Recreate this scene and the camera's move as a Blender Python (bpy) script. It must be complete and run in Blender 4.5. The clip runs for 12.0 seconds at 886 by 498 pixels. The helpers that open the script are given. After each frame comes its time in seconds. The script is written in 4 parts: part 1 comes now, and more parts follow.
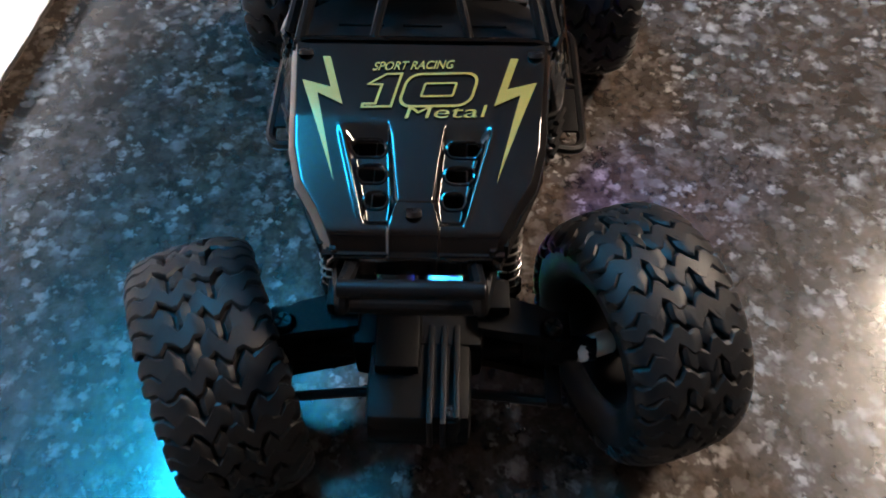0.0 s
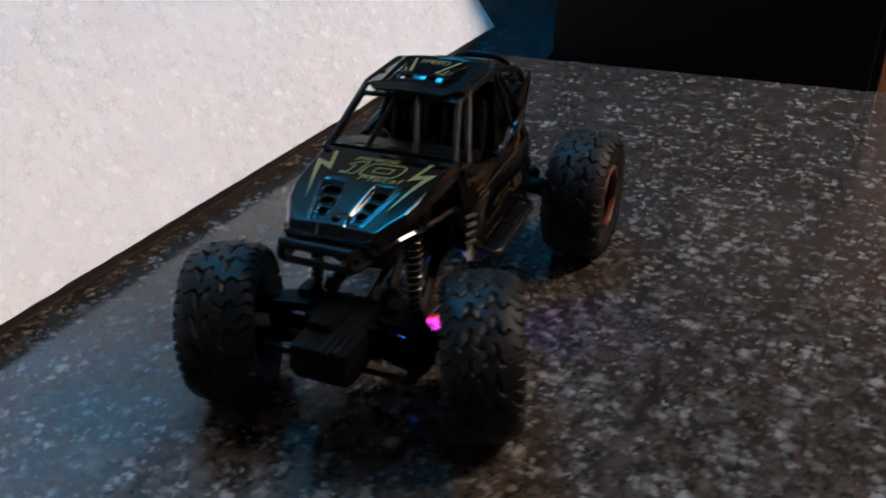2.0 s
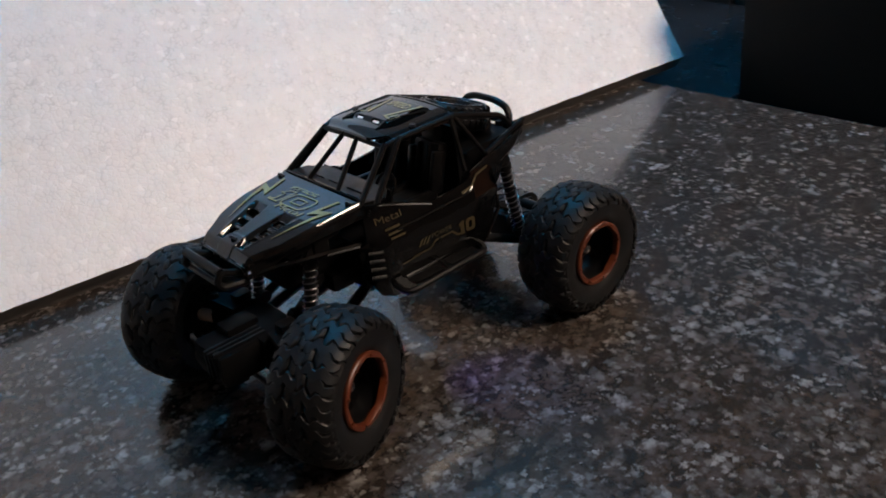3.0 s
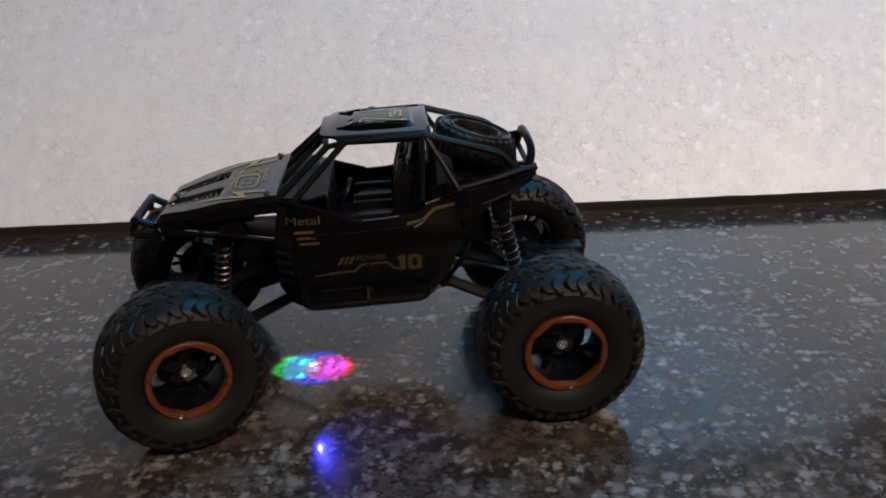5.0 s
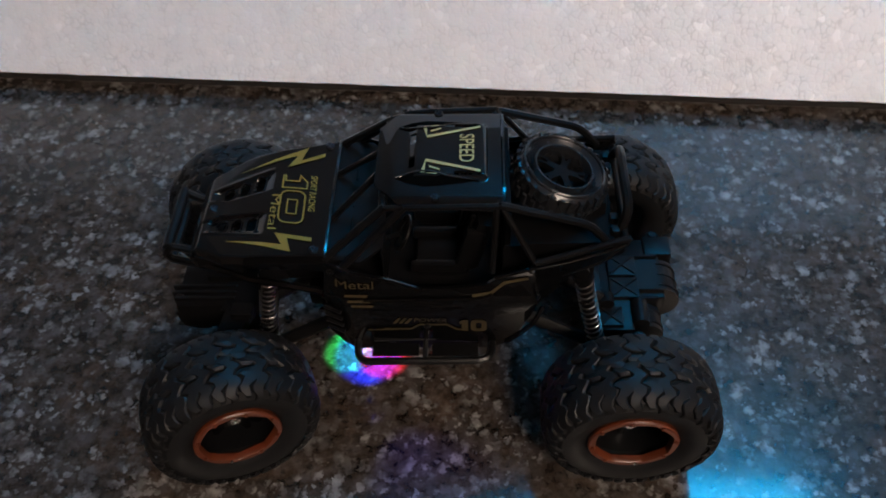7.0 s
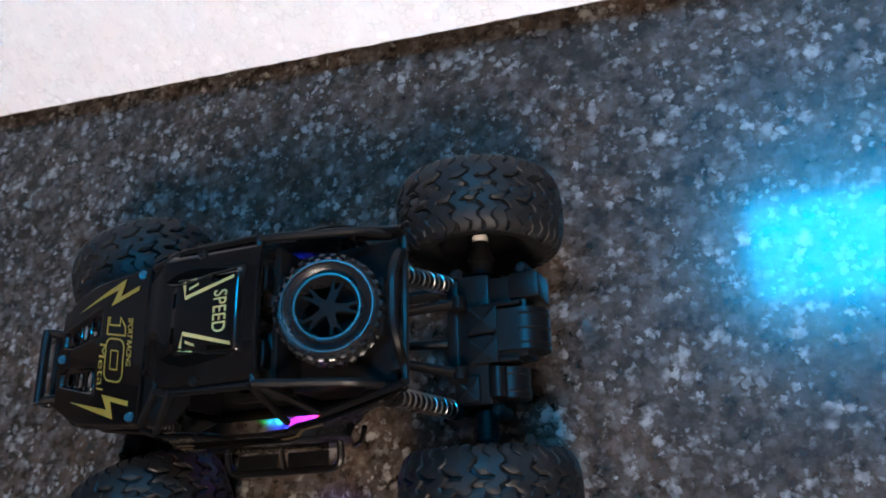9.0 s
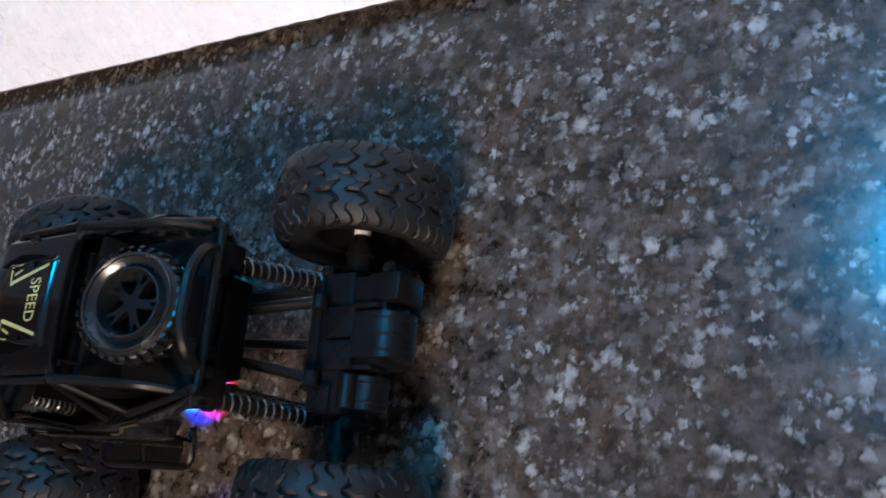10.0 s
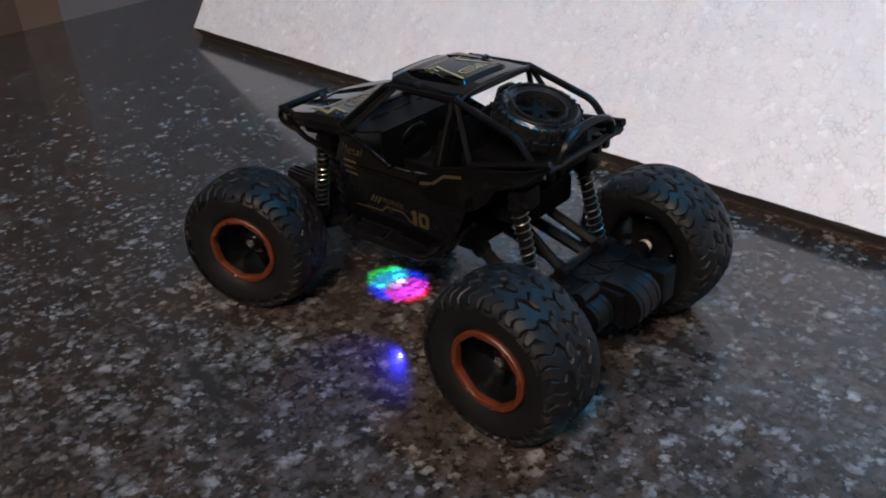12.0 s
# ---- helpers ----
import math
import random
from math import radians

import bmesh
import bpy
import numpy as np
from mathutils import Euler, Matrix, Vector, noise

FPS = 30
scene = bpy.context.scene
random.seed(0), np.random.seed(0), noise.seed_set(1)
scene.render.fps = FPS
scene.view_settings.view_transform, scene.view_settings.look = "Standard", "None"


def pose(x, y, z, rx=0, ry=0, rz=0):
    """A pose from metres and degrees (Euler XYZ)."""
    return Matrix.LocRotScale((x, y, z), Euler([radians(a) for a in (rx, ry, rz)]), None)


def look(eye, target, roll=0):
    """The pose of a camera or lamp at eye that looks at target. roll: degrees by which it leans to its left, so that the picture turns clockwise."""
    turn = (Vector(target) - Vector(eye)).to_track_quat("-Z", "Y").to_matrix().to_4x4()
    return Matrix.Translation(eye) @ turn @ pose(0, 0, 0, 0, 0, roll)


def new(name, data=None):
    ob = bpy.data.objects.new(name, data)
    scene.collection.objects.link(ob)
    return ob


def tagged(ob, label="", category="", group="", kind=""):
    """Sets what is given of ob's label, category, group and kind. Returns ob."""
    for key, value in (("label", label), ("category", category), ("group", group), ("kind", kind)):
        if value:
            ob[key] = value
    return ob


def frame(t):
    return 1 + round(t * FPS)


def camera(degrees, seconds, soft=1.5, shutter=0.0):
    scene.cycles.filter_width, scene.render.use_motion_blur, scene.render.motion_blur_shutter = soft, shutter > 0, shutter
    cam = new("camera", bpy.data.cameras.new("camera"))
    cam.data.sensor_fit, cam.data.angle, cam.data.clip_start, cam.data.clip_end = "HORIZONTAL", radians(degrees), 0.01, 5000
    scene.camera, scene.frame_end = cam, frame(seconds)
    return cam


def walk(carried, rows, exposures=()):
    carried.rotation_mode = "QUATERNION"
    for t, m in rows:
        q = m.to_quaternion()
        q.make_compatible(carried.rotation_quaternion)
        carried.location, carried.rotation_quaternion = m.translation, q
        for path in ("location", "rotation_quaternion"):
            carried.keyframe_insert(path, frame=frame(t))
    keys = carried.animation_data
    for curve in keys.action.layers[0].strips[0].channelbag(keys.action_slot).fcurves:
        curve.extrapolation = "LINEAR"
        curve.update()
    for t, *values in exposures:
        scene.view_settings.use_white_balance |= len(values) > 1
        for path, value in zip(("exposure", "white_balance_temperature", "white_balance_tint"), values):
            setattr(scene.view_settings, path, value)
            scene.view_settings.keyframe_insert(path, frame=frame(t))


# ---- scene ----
cam = camera(55.4, 12.0, soft=1.8, shutter=0.35)
PATH = [
    (0, (-0.25, -0.02, 0.283), (0.966, 0.03, -1.304), 0.1),
    (0.2, (-0.279, -0.023, 0.2875), (1.017, 0.034, -1.234), 0.4),
    (0.5, (-0.333, -0.029, 0.295), (1.095, 0.057, -1.103), 0.5),
    (0.7, (-0.366, -0.028, 0.295), (1.152, 0.078, -1.002), 0.4),
    (1, (-0.405, -0.048, 0.302), (1.217, 0.153, -0.851), 0.8),
    (1.2, (-0.429, -0.075, 0.302), (1.235, 0.219, -0.769), 0.4),
    (1.5, (-0.458, -0.123, 0.3), (1.214, 0.323, -0.703), 0.1),
    (1.7, (-0.442, -0.144, 0.29), (1.192, 0.416, -0.718), -0.3),
    (2, (-0.409, -0.204, 0.295), (1.165, 0.532, -0.696), -1.8),
    (2.2, (-0.397, -0.263, 0.312), (1.115, 0.601, -0.671), -3.1),
    (2.5, (-0.373, -0.33, 0.325), (1.011, 0.728, -0.658), -4.3),
    (2.7, (-0.33, -0.367, 0.329), (0.929, 0.836, -0.655), -5.2),
    (3, (-0.273, -0.401, 0.309), (0.819, 0.988, -0.63), -6.2),
    (3.2, (-0.24, -0.413, 0.299), (0.75, 1.064, -0.618), -6.4),
    (4.8, (0.005, -0.453, 0.275), (0.125, 1.368, -0.544), -3.4),
    (5, (0.029, -0.457, 0.262), (0.074, 1.379, -0.531), -3.1),
    (5.5, (0.063, -0.429, 0.284), (-0.09, 1.39, -0.533), -2),
    (5.7, (0.066, -0.414, 0.304), (-0.13, 1.372, -0.574), -1.6),
    (6, (0.059, -0.387, 0.355), (-0.154, 1.303, -0.693), -1.4),
    (6.2, (0.053, -0.378, 0.383), (-0.143, 1.26, -0.748), -1.9),
    (6.5, (0.039, -0.35, 0.399), (-0.125, 1.192, -0.863), -2.4),
    (6.7, (0.03, -0.325, 0.401), (-0.105, 1.12, -0.976), -2.2),
    (8.3, (0.078, -0.111, 0.441), (-0.135, 0.655, -1.394), -19.5),
    (8.5, (0.116, -0.1, 0.426), (-0.249, 0.609, -1.408), -31),
    (8.7, (0.166, -0.089, 0.429), (-0.324, 0.592, -1.386), -39.7),
    (9, (0.232, -0.095, 0.423), (-0.494, 0.567, -1.318), -51.8),
    (9.2, (0.262, -0.097, 0.413), (-0.574, 0.557, -1.282), -55.8),
    (9.5, (0.312, -0.092, 0.391), (-0.685, 0.534, -1.226), -61.3),
    (9.7, (0.332, -0.085, 0.369), (-0.712, 0.515, -1.229), -62.4),
    (10, (0.336, -0.066, 0.334), (-0.733, 0.513, -1.254), -61),
    (10.2, (0.334, -0.057, 0.33), (-0.726, 0.509, -1.268), -56.9),
    (10.5, (0.315, -0.08, 0.315), (-0.713, 0.519, -1.293), -44.1),
    (10.8, (0.275, -0.133, 0.322), (-0.734, 0.653, -1.215), -29),
    (11, (0.257, -0.193, 0.339), (-0.729, 0.728, -1.136), -20.7),
    (11.2, (0.259, -0.238, 0.346), (-0.778, 0.824, -0.995), -13),
    (11.5, (0.313, -0.295, 0.354), (-0.837, 0.862, -0.803), -7.2),
    (11.7, (0.317, -0.321, 0.32), (-0.862, 0.876, -0.766), -5.2),
    (11.9, (0.304, -0.323, 0.292), (-0.906, 0.902, -0.726), -4.2),
    (12, (0.302, -0.323, 0.286), (-0.915, 0.915, -0.707), -3.8),
]

# the phone camera's own metering: stops, kelvin and tint
EXPOSURES = [(0.0, 1.6, 7000, 10), (0.5, 1.2, 6800, 10), (1.0, 0.78, 6700, 10), (2.0, 0.45, 6800, 10), (3.0, 0.38, 6900, 10), (5.0, 0.25, 6900, 10), (6.7, 0.2, 6800, 10), (8.5, 1.02, 6450, 10),
             (9.0, 1.12, 6450, 10), (9.7, 1.1, 6500, 10), (10.0, 1.25, 6500, 10), (10.35, 1.95, 6150, 10), (10.65, 1.85, 6150, 10), (11.0, 1.15, 6400, 10), (11.5, 0.8, 6500, 10), (11.8, 0.82, 6550, 10), (12.0, 0.58, 6500, 10)]
# strengths and tints of the lamps
CYAN, WHITE, LED = 25.0, 40.0, 1.7
CYAN_TINT, WHITE_TINT = (0.0, 0.44, 1.0), (1.0, 0.83, 0.70)
walk(cam, [(t, look(eye, target, roll)) for t, eye, target, roll in PATH], EXPOSURES)

# ---- world and lights ----
world = bpy.data.worlds.new("room_dark")
world.use_nodes = True
world.node_tree.nodes["Background"].inputs[0].default_value = (0.30, 0.28, 0.27, 1)
world.node_tree.nodes["Background"].inputs[1].default_value = 0.0
scene.world = world


# ---- materials ----
def material(name, base=(0.5, 0.5, 0.5), rough=0.5, metal=0.0, coat=0.0, spec=0.5):
    m = bpy.data.materials.new(name)
    m.use_nodes = True
    b = m.node_tree.nodes["Principled BSDF"]
    b.inputs["Base Color"].default_value = (*base, 1)
    b.inputs["Roughness"].default_value = rough
    b.inputs["Metallic"].default_value = metal
    b.inputs["Coat Weight"].default_value = coat
    b.inputs["Coat Roughness"].default_value = 0.05
    b.inputs["Specular IOR Level"].default_value = spec
    return m


class Nodes:
    """Short hand for node trees."""

    def __init__(self, m):
        self.t = m.node_tree
        self.bsdf = self.t.nodes["Principled BSDF"]
        self.co = self.add("ShaderNodeTexCoord")

    def add(self, kind, **sockets):
        n = self.t.nodes.new(kind)
        for k, v in sockets.items():
            n.inputs[k.replace("_", " ")].default_value = v
        return n

    def link(self, a, b):
        self.t.links.new(a, b)

    def noise(self, scale, detail=3.0, rough=0.55, space="Object", distortion=0.0):
        n = self.add("ShaderNodeTexNoise", Scale=scale, Detail=detail, Roughness=rough, Distortion=distortion)
        self.link(self.co.outputs[space], n.inputs["Vector"])
        return n.outputs["Fac"]

    def voronoi(self, scale, feature="F1", space="Object", vector=None):
        n = self.t.nodes.new("ShaderNodeTexVoronoi")
        n.feature = feature
        n.inputs["Scale"].default_value = scale
        self.link(vector or self.co.outputs[space], n.inputs["Vector"])
        return n

    def ramp(self, fac, *stops, constant=False):
        n = self.t.nodes.new("ShaderNodeValToRGB")
        n.color_ramp.interpolation = "CONSTANT" if constant else "LINEAR"
        el = n.color_ramp.elements
        while len(el) < len(stops):
            el.new(1.0)
        for e, (p, c) in zip(el, stops):
            e.position = p
            e.color = (*c, 1) if isinstance(c, tuple) else (c, c, c, 1)
        self.link(fac, n.inputs[0])
        return n.outputs[0]

    def mix(self, fac, a, b, blend="MIX"):
        n = self.t.nodes.new("ShaderNodeMix")
        n.data_type, n.blend_type = "RGBA", blend
        for s, v in ((n.inputs[0], fac), (n.inputs[6], a), (n.inputs[7], b)):
            if isinstance(v, (int, float)):
                s.default_value = v
            elif isinstance(v, tuple):
                s.default_value = (*v, 1)
            else:
                self.link(v, s)
        return n.outputs[2]

    def math(self, op, a, b=0.0):
        n = self.t.nodes.new("ShaderNodeMath")
        n.operation = op
        for s, v in zip(n.inputs, (a, b)):
            if isinstance(v, (int, float)):
                s.default_value = v
            else:
                self.link(v, s)
        return n.outputs[0]

    def bump(self, height, strength, distance):
        n = self.add("ShaderNodeBump", Strength=strength, Distance=distance)
        self.link(height, n.inputs["Height"])
        self.link(n.outputs[0], self.bsdf.inputs["Normal"])
        return n


def worn(m, scale=900.0, amount=0.25, rough=(0.3, 0.5), bump=0.0002, dust=0.0, dust_color=(0.25, 0.24, 0.23)):
    """Fine grain, patchy gloss and a little dust on a plain material."""
    n = Nodes(m)
    base = tuple(n.bsdf.inputs["Base Color"].default_value)[:3]
    big, fine = n.noise(60.0, 4.0), n.noise(scale, 2.0)
    c = n.mix(n.math("MULTIPLY", big, amount), base, tuple(min(1.0, v * 1.9 + 0.004) for v in base))
    if dust:
        d = n.ramp(n.noise(420.0, 6.0, 0.7), (0.55, 0.0), (0.85, dust))
        c = n.mix(d, c, dust_color)
    n.link(c, n.bsdf.inputs["Base Color"])
    n.link(n.ramp(big, (0.3, rough[0]), (0.7, rough[1])), n.bsdf.inputs["Roughness"])
    if bump:
        n.bump(fine, 0.5, bump)
    return m


def granite():
    m = material("polished_granite", (0.1, 0.09, 0.08), 0.12)
    n = Nodes(m)

    def shifted(offset, scale, detail=3.0, rough=0.6, distortion=0.0):
        vm = n.t.nodes.new("ShaderNodeVectorMath")
        n.link(n.co.outputs["Object"], vm.inputs[0])
        vm.inputs[1].default_value = (offset, offset * 0.7, 0.0)
        t = n.add("ShaderNodeTexNoise", Scale=scale, Detail=detail, Roughness=rough, Distortion=distortion)
        n.link(vm.outputs[0], t.inputs["Vector"])
        return t.outputs["Fac"]

    # ragged grain outlines come from a slightly shaken coordinate
    wob = n.add("ShaderNodeTexNoise", Scale=260.0, Detail=3.0, Roughness=0.6)
    n.link(n.co.outputs["Object"], wob.inputs["Vector"])
    sub = n.t.nodes.new("ShaderNodeVectorMath")
    sub.operation = "MULTIPLY_ADD"
    n.link(wob.outputs["Color"], sub.inputs[0])
    sub.inputs[1].default_value = (0.008, 0.008, 0.008)
    n.link(n.co.outputs["Object"], sub.inputs[2])
    shaken = sub.outputs[0]

    def grains(scale, share, size, soft):
        """Mask of a share of the grains, and a random value for each."""
        v = n.voronoi(scale, vector=shaken)
        s = n.t.nodes.new("ShaderNodeSeparateColor")
        n.link(v.outputs["Color"], s.inputs[0])
        pick = n.ramp(s.outputs[0], (1.0 - share - 0.002, 0.0), (1.0 - share, 1.0))
        near = n.ramp(v.outputs["Distance"], (size - soft, 1.0), (size + soft, 0.0))
        return n.math("MULTIPLY", pick, near), s.outputs[1]

    # grey-brown ground mass, blotched at two sizes
    c = n.ramp(shifted(0.0, 75.0, 5.0, 0.70), (0.34, (0.014, 0.010, 0.008)), (0.46, (0.036, 0.026, 0.0205)), (0.56, (0.060, 0.047, 0.040)), (0.68, (0.090, 0.077, 0.070)))
    blotch = n.ramp(shifted(3.1, 28.0, 4.0, 0.6), (0.38, (0.80, 0.84, 0.90)), (0.52, (1.0, 1.0, 1.0)), (0.64, (1.12, 1.02, 0.93)))
    c = n.mix(1.0, c, blotch, "MULTIPLY")
    mask, tone = grains(300.0, 0.50, 0.46, 0.20)
    c = n.mix(n.math("MULTIPLY", mask, 0.6), c, n.ramp(tone, (0.0, (0.010, 0.008, 0.0075)), (0.5, (0.046, 0.037, 0.032)), (1.0, (0.105, 0.096, 0.090))))
    mask, tone = grains(150.0, 0.45, 0.44, 0.20)
    c = n.mix(n.math("MULTIPLY", mask, 0.75), c, n.ramp(tone, (0.0, (0.014, 0.012, 0.012)), (0.35, (0.042, 0.036, 0.034)), (1.0, (0.110, 0.102, 0.098))))
    # pale feldspar grains that gather in loose clusters
    crowd = n.ramp(shifted(5.3, 42.0, 3.0, 0.6), (0.42, 0.16), (0.57, 1.0))
    for scale, share, size, low, high in ((185.0, 0.30, 0.45, 0.12, 0.30), (112.0, 0.13, 0.42, 0.15, 0.31), (300.0, 0.22, 0.43, 0.11, 0.24)):
        mask, tone = grains(scale, share, size, 0.17)
        mask = n.math("MULTIPLY", mask, n.math("MULTIPLY", crowd, 0.9))
        c = n.mix(mask, c, n.ramp(tone, (0.0, (low, low * 0.965, low * 0.945)), (1.0, (high, high * 0.975, high * 0.96))))
    dark = n.ramp(shifted(7.7, 120.0, 4.0, 0.6), (0.60, 0.0), (0.67, 0.5))
    c = n.mix(dark, c, (0.010, 0.009, 0.0085))
    c = n.mix(1.0, c, n.ramp(n.noise(9.0, 4.0, 0.6), (0.3, 0.66), (0.7, 0.94)), "MULTIPLY")
    n.link(c, n.bsdf.inputs["Base Color"])
    n.link(n.ramp(n.noise(35.0, 5.0, 0.65), (0.3, 0.17), (0.75, 0.27)), n.bsdf.inputs["Roughness"])
    n.bsdf.inputs["IOR"].default_value = 1.33
    n.bsdf.inputs["Coat Weight"].default_value = 0.62
    n.bsdf.inputs["Coat IOR"].default_value = 1.5
    n.link(n.ramp(n.noise(50.0, 4.0, 0.6), (0.3, 0.06), (0.75, 0.115)), n.bsdf.inputs["Coat Roughness"])
    return m


def foam():
    m = material("white_polystyrene", (0.84, 0.82, 0.82), 0.55)
    n = Nodes(m)
    # pressed beads: tones vary, the palest have sparkle painted in, fine seams between them, clearer in some patches
    wob = n.add("ShaderNodeTexNoise", Scale=180.0, Detail=2.0)
    n.link(n.co.outputs["Object"], wob.inputs["Vector"])
    sh = n.t.nodes.new("ShaderNodeVectorMath")
    sh.operation = "MULTIPLY_ADD"
    n.link(wob.outputs["Color"], sh.inputs[0])
    sh.inputs[1].default_value = (0.004, 0.004, 0.004)
    n.link(n.co.outputs["Object"], sh.inputs[2])
    beads = n.voronoi(205.0, vector=sh.outputs[0])
    crack = n.voronoi(205.0, "DISTANCE_TO_EDGE", vector=sh.outputs[0])
    s = n.t.nodes.new("ShaderNodeSeparateColor")
    n.link(beads.outputs["Color"], s.inputs[0])
    clear = n.ramp(n.noise(6.0, 3.0), (0.36, 0.25), (0.58, 1.0))
    tone = n.ramp(n.noise(30.0, 5.0, 0.6), (0.3, (0.80, 0.785, 0.79)), (0.7, (0.86, 0.845, 0.845)))
    cell = n.ramp(s.outputs[0], (0.0, 0.965), (0.8, 0.985), (0.92, 1.03), (1.0, 1.12))
    seam = n.mix(n.ramp(n.noise(90.0, 2.0), (0.46, 0.0), (0.6, 1.0)), (1.0, 1.0, 1.0), n.ramp(crack.outputs["Distance"], (0.0, 0.72), (0.12, 1.0)))
    col = n.mix(clear, tone, n.mix(1.0, tone, cell, "MULTIPLY"))
    n.link(n.mix(n.math("MULTIPLY", clear, 0.85), col, n.mix(1.0, col, seam, "MULTIPLY")), n.bsdf.inputs["Base Color"])
    h = n.math("ADD", n.ramp(crack.outputs["Distance"], (0.0, 0.0), (0.2, 1.0)), n.math("MULTIPLY", s.outputs[1], 0.5))
    n.bump(h, 0.12, 0.0008)
    n.link(n.ramp(n.noise(240.0), (0.35, 0.35), (0.65, 0.6)), n.bsdf.inputs["Roughness"])
    return m


def painted(name, low, high, scale, rough=0.7, bump=0.001):
    m = material(name, low, rough)
    n = Nodes(m)
    f = n.noise(scale, 6.0, 0.6)
    n.link(n.ramp(f, (0.3, low), (0.7, high)), n.bsdf.inputs["Base Color"])
    n.bump(n.noise(scale * 12.0, 3.0), 0.3, bump)
    return m


def glow(name, color, strength):
    m = bpy.data.materials.new(name)
    m.use_nodes = True
    t = m.node_tree
    t.nodes.remove(t.nodes["Principled BSDF"])
    e = t.nodes.new("ShaderNodeEmission")
    e.inputs[0].default_value, e.inputs[1].default_value = (*color, 1), strength
    t.links.new(e.outputs[0], t.nodes["Material Output"].inputs[0])
    return m


GRANITE = granite()
FOAM = foam()
GLOSS = worn(material("gloss_black_paint", (0.0016, 0.0016, 0.0018), 0.08, spec=0.5), amount=0.3, rough=(0.03, 0.08), bump=0.0)
TOPBLACK = worn(material("glossy_top_paint", (0.0020, 0.0020, 0.0022), 0.1, spec=0.54), amount=0.3, rough=(0.03, 0.07), bump=0.0)
SATIN = worn(material("black_plastic", (0.003, 0.003, 0.0034), 0.35, spec=0.17), rough=(0.28, 0.45), bump=0.00008, dust=0.008)
MATTE = worn(material("dark_chassis_plastic", (0.0030, 0.0030, 0.0034), 0.5, spec=0.07), rough=(0.4, 0.6), bump=0.0001, dust=0.012)
RUBBER = worn(material("tyre_rubber", (0.0044, 0.0046, 0.0053), 0.6, spec=0.27), rough=(0.44, 0.60), bump=0.00015, dust=0.008)
ORANGE = worn(material("orange_plastic", (0.080, 0.0165, 0.005), 0.42), amount=0.15, rough=(0.35, 0.5), bump=0.0)
CHROME = worn(material("bright_steel", (0.62, 0.61, 0.60), 0.25, metal=1.0), amount=0.1, rough=(0.15, 0.3), bump=0.0)
# roof print: the foil's reflection of the lamps is put into a paler gold
ROOFGOLD = worn(material("gold_print_with_sheen", (0.42, 0.36, 0.15), 0.3, metal=0.3, coat=0.8), amount=0.1, rough=(0.26, 0.36), bump=0.0)
HOODGOLD = worn(material("muted_gold_print", (0.25, 0.178, 0.034), 0.36, metal=0.3, coat=0.6), amount=0.1, rough=(0.3, 0.42), bump=0.0)
DULLGOLD = worn(material("dull_gold_print", (0.052, 0.039, 0.018), 0.4, metal=0.3), amount=0.1, rough=(0.35, 0.5), bump=0.0)
SPRING = worn(material("pale_spring_steel", (0.31, 0.30, 0.29), 0.3, metal=1.0), amount=0.1, rough=(0.22, 0.36), bump=0.0)
NYLON = worn(material("white_nylon", (0.62, 0.57, 0.5), 0.5), amount=0.15, rough=(0.4, 0.55), bump=0.0)
GREYWALL = painted("grey_wall_paint", (0.30, 0.29, 0.285), (0.37, 0.36, 0.355), 3.0)
# wall paints darkened in colour for the room's unlit sides
DIM = painted("brown_wall_dimmed", (0.20, 0.145, 0.115), (0.27, 0.20, 0.16), 3.0)
DARKWALL = painted("brown_wall_shaded", (0.035, 0.028, 0.026), (0.06, 0.048, 0.044), 3.0)
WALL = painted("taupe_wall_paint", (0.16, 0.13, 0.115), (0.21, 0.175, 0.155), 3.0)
CEILING = painted("ceiling_paint", (0.66, 0.64, 0.62), (0.74, 0.72, 0.70), 2.0)
FLOOR = painted("brown_floor_tile", (0.16, 0.075, 0.04), (0.24, 0.12, 0.065), 5.0, 0.45)
WOOD = painted("brown_wood", (0.16, 0.062, 0.03), (0.26, 0.11, 0.055), 6.0, 0.45)
DARKWOOD = painted("dark_grey_laminate", (0.014, 0.012, 0.011), (0.024, 0.020, 0.019), 8.0, 0.5)
BLACKBOX = worn(material("black_appliance", (0.002, 0.002, 0.002), 0.5, spec=0.12), amount=0.2, rough=(0.45, 0.6), bump=0.0)
SCREW = worn(material("blackened_screw_steel", (0.035, 0.035, 0.038), 0.35, metal=0.9), amount=0.2, rough=(0.3, 0.45), bump=0.0)
STRIP = worn(material("dark_grey_strip", (0.070, 0.064, 0.062), 0.4), amount=0.4, rough=(0.3, 0.5), bump=0.0002)
GLASSTOP = worn(material("dark_glossy_shelf", (0.02, 0.022, 0.026), 0.2), amount=0.3, rough=(0.15, 0.3), bump=0.0)


# ---- building helpers ----
def part(name, bm, mat, parent=None, label="", smooth=40.0):
    """Link a bmesh as one mesh object under a thing or a part."""
    bmesh.ops.recalc_face_normals(bm, faces=bm.faces[:])
    me = bpy.data.meshes.new(name)
    lim = math.cos(radians(smooth))
    for f in bm.faces:
        f.smooth = True
    for e in bm.edges:
        fs = e.link_faces
        e.smooth = len(fs) == 2 and fs[0].normal.dot(fs[1].normal) > lim
    bm.to_mesh(me)
    bm.free()
    me.materials.append(mat)
    ob = new(name, me)
    ob.parent = parent
    if label:
        ob["label"] = label
    return ob


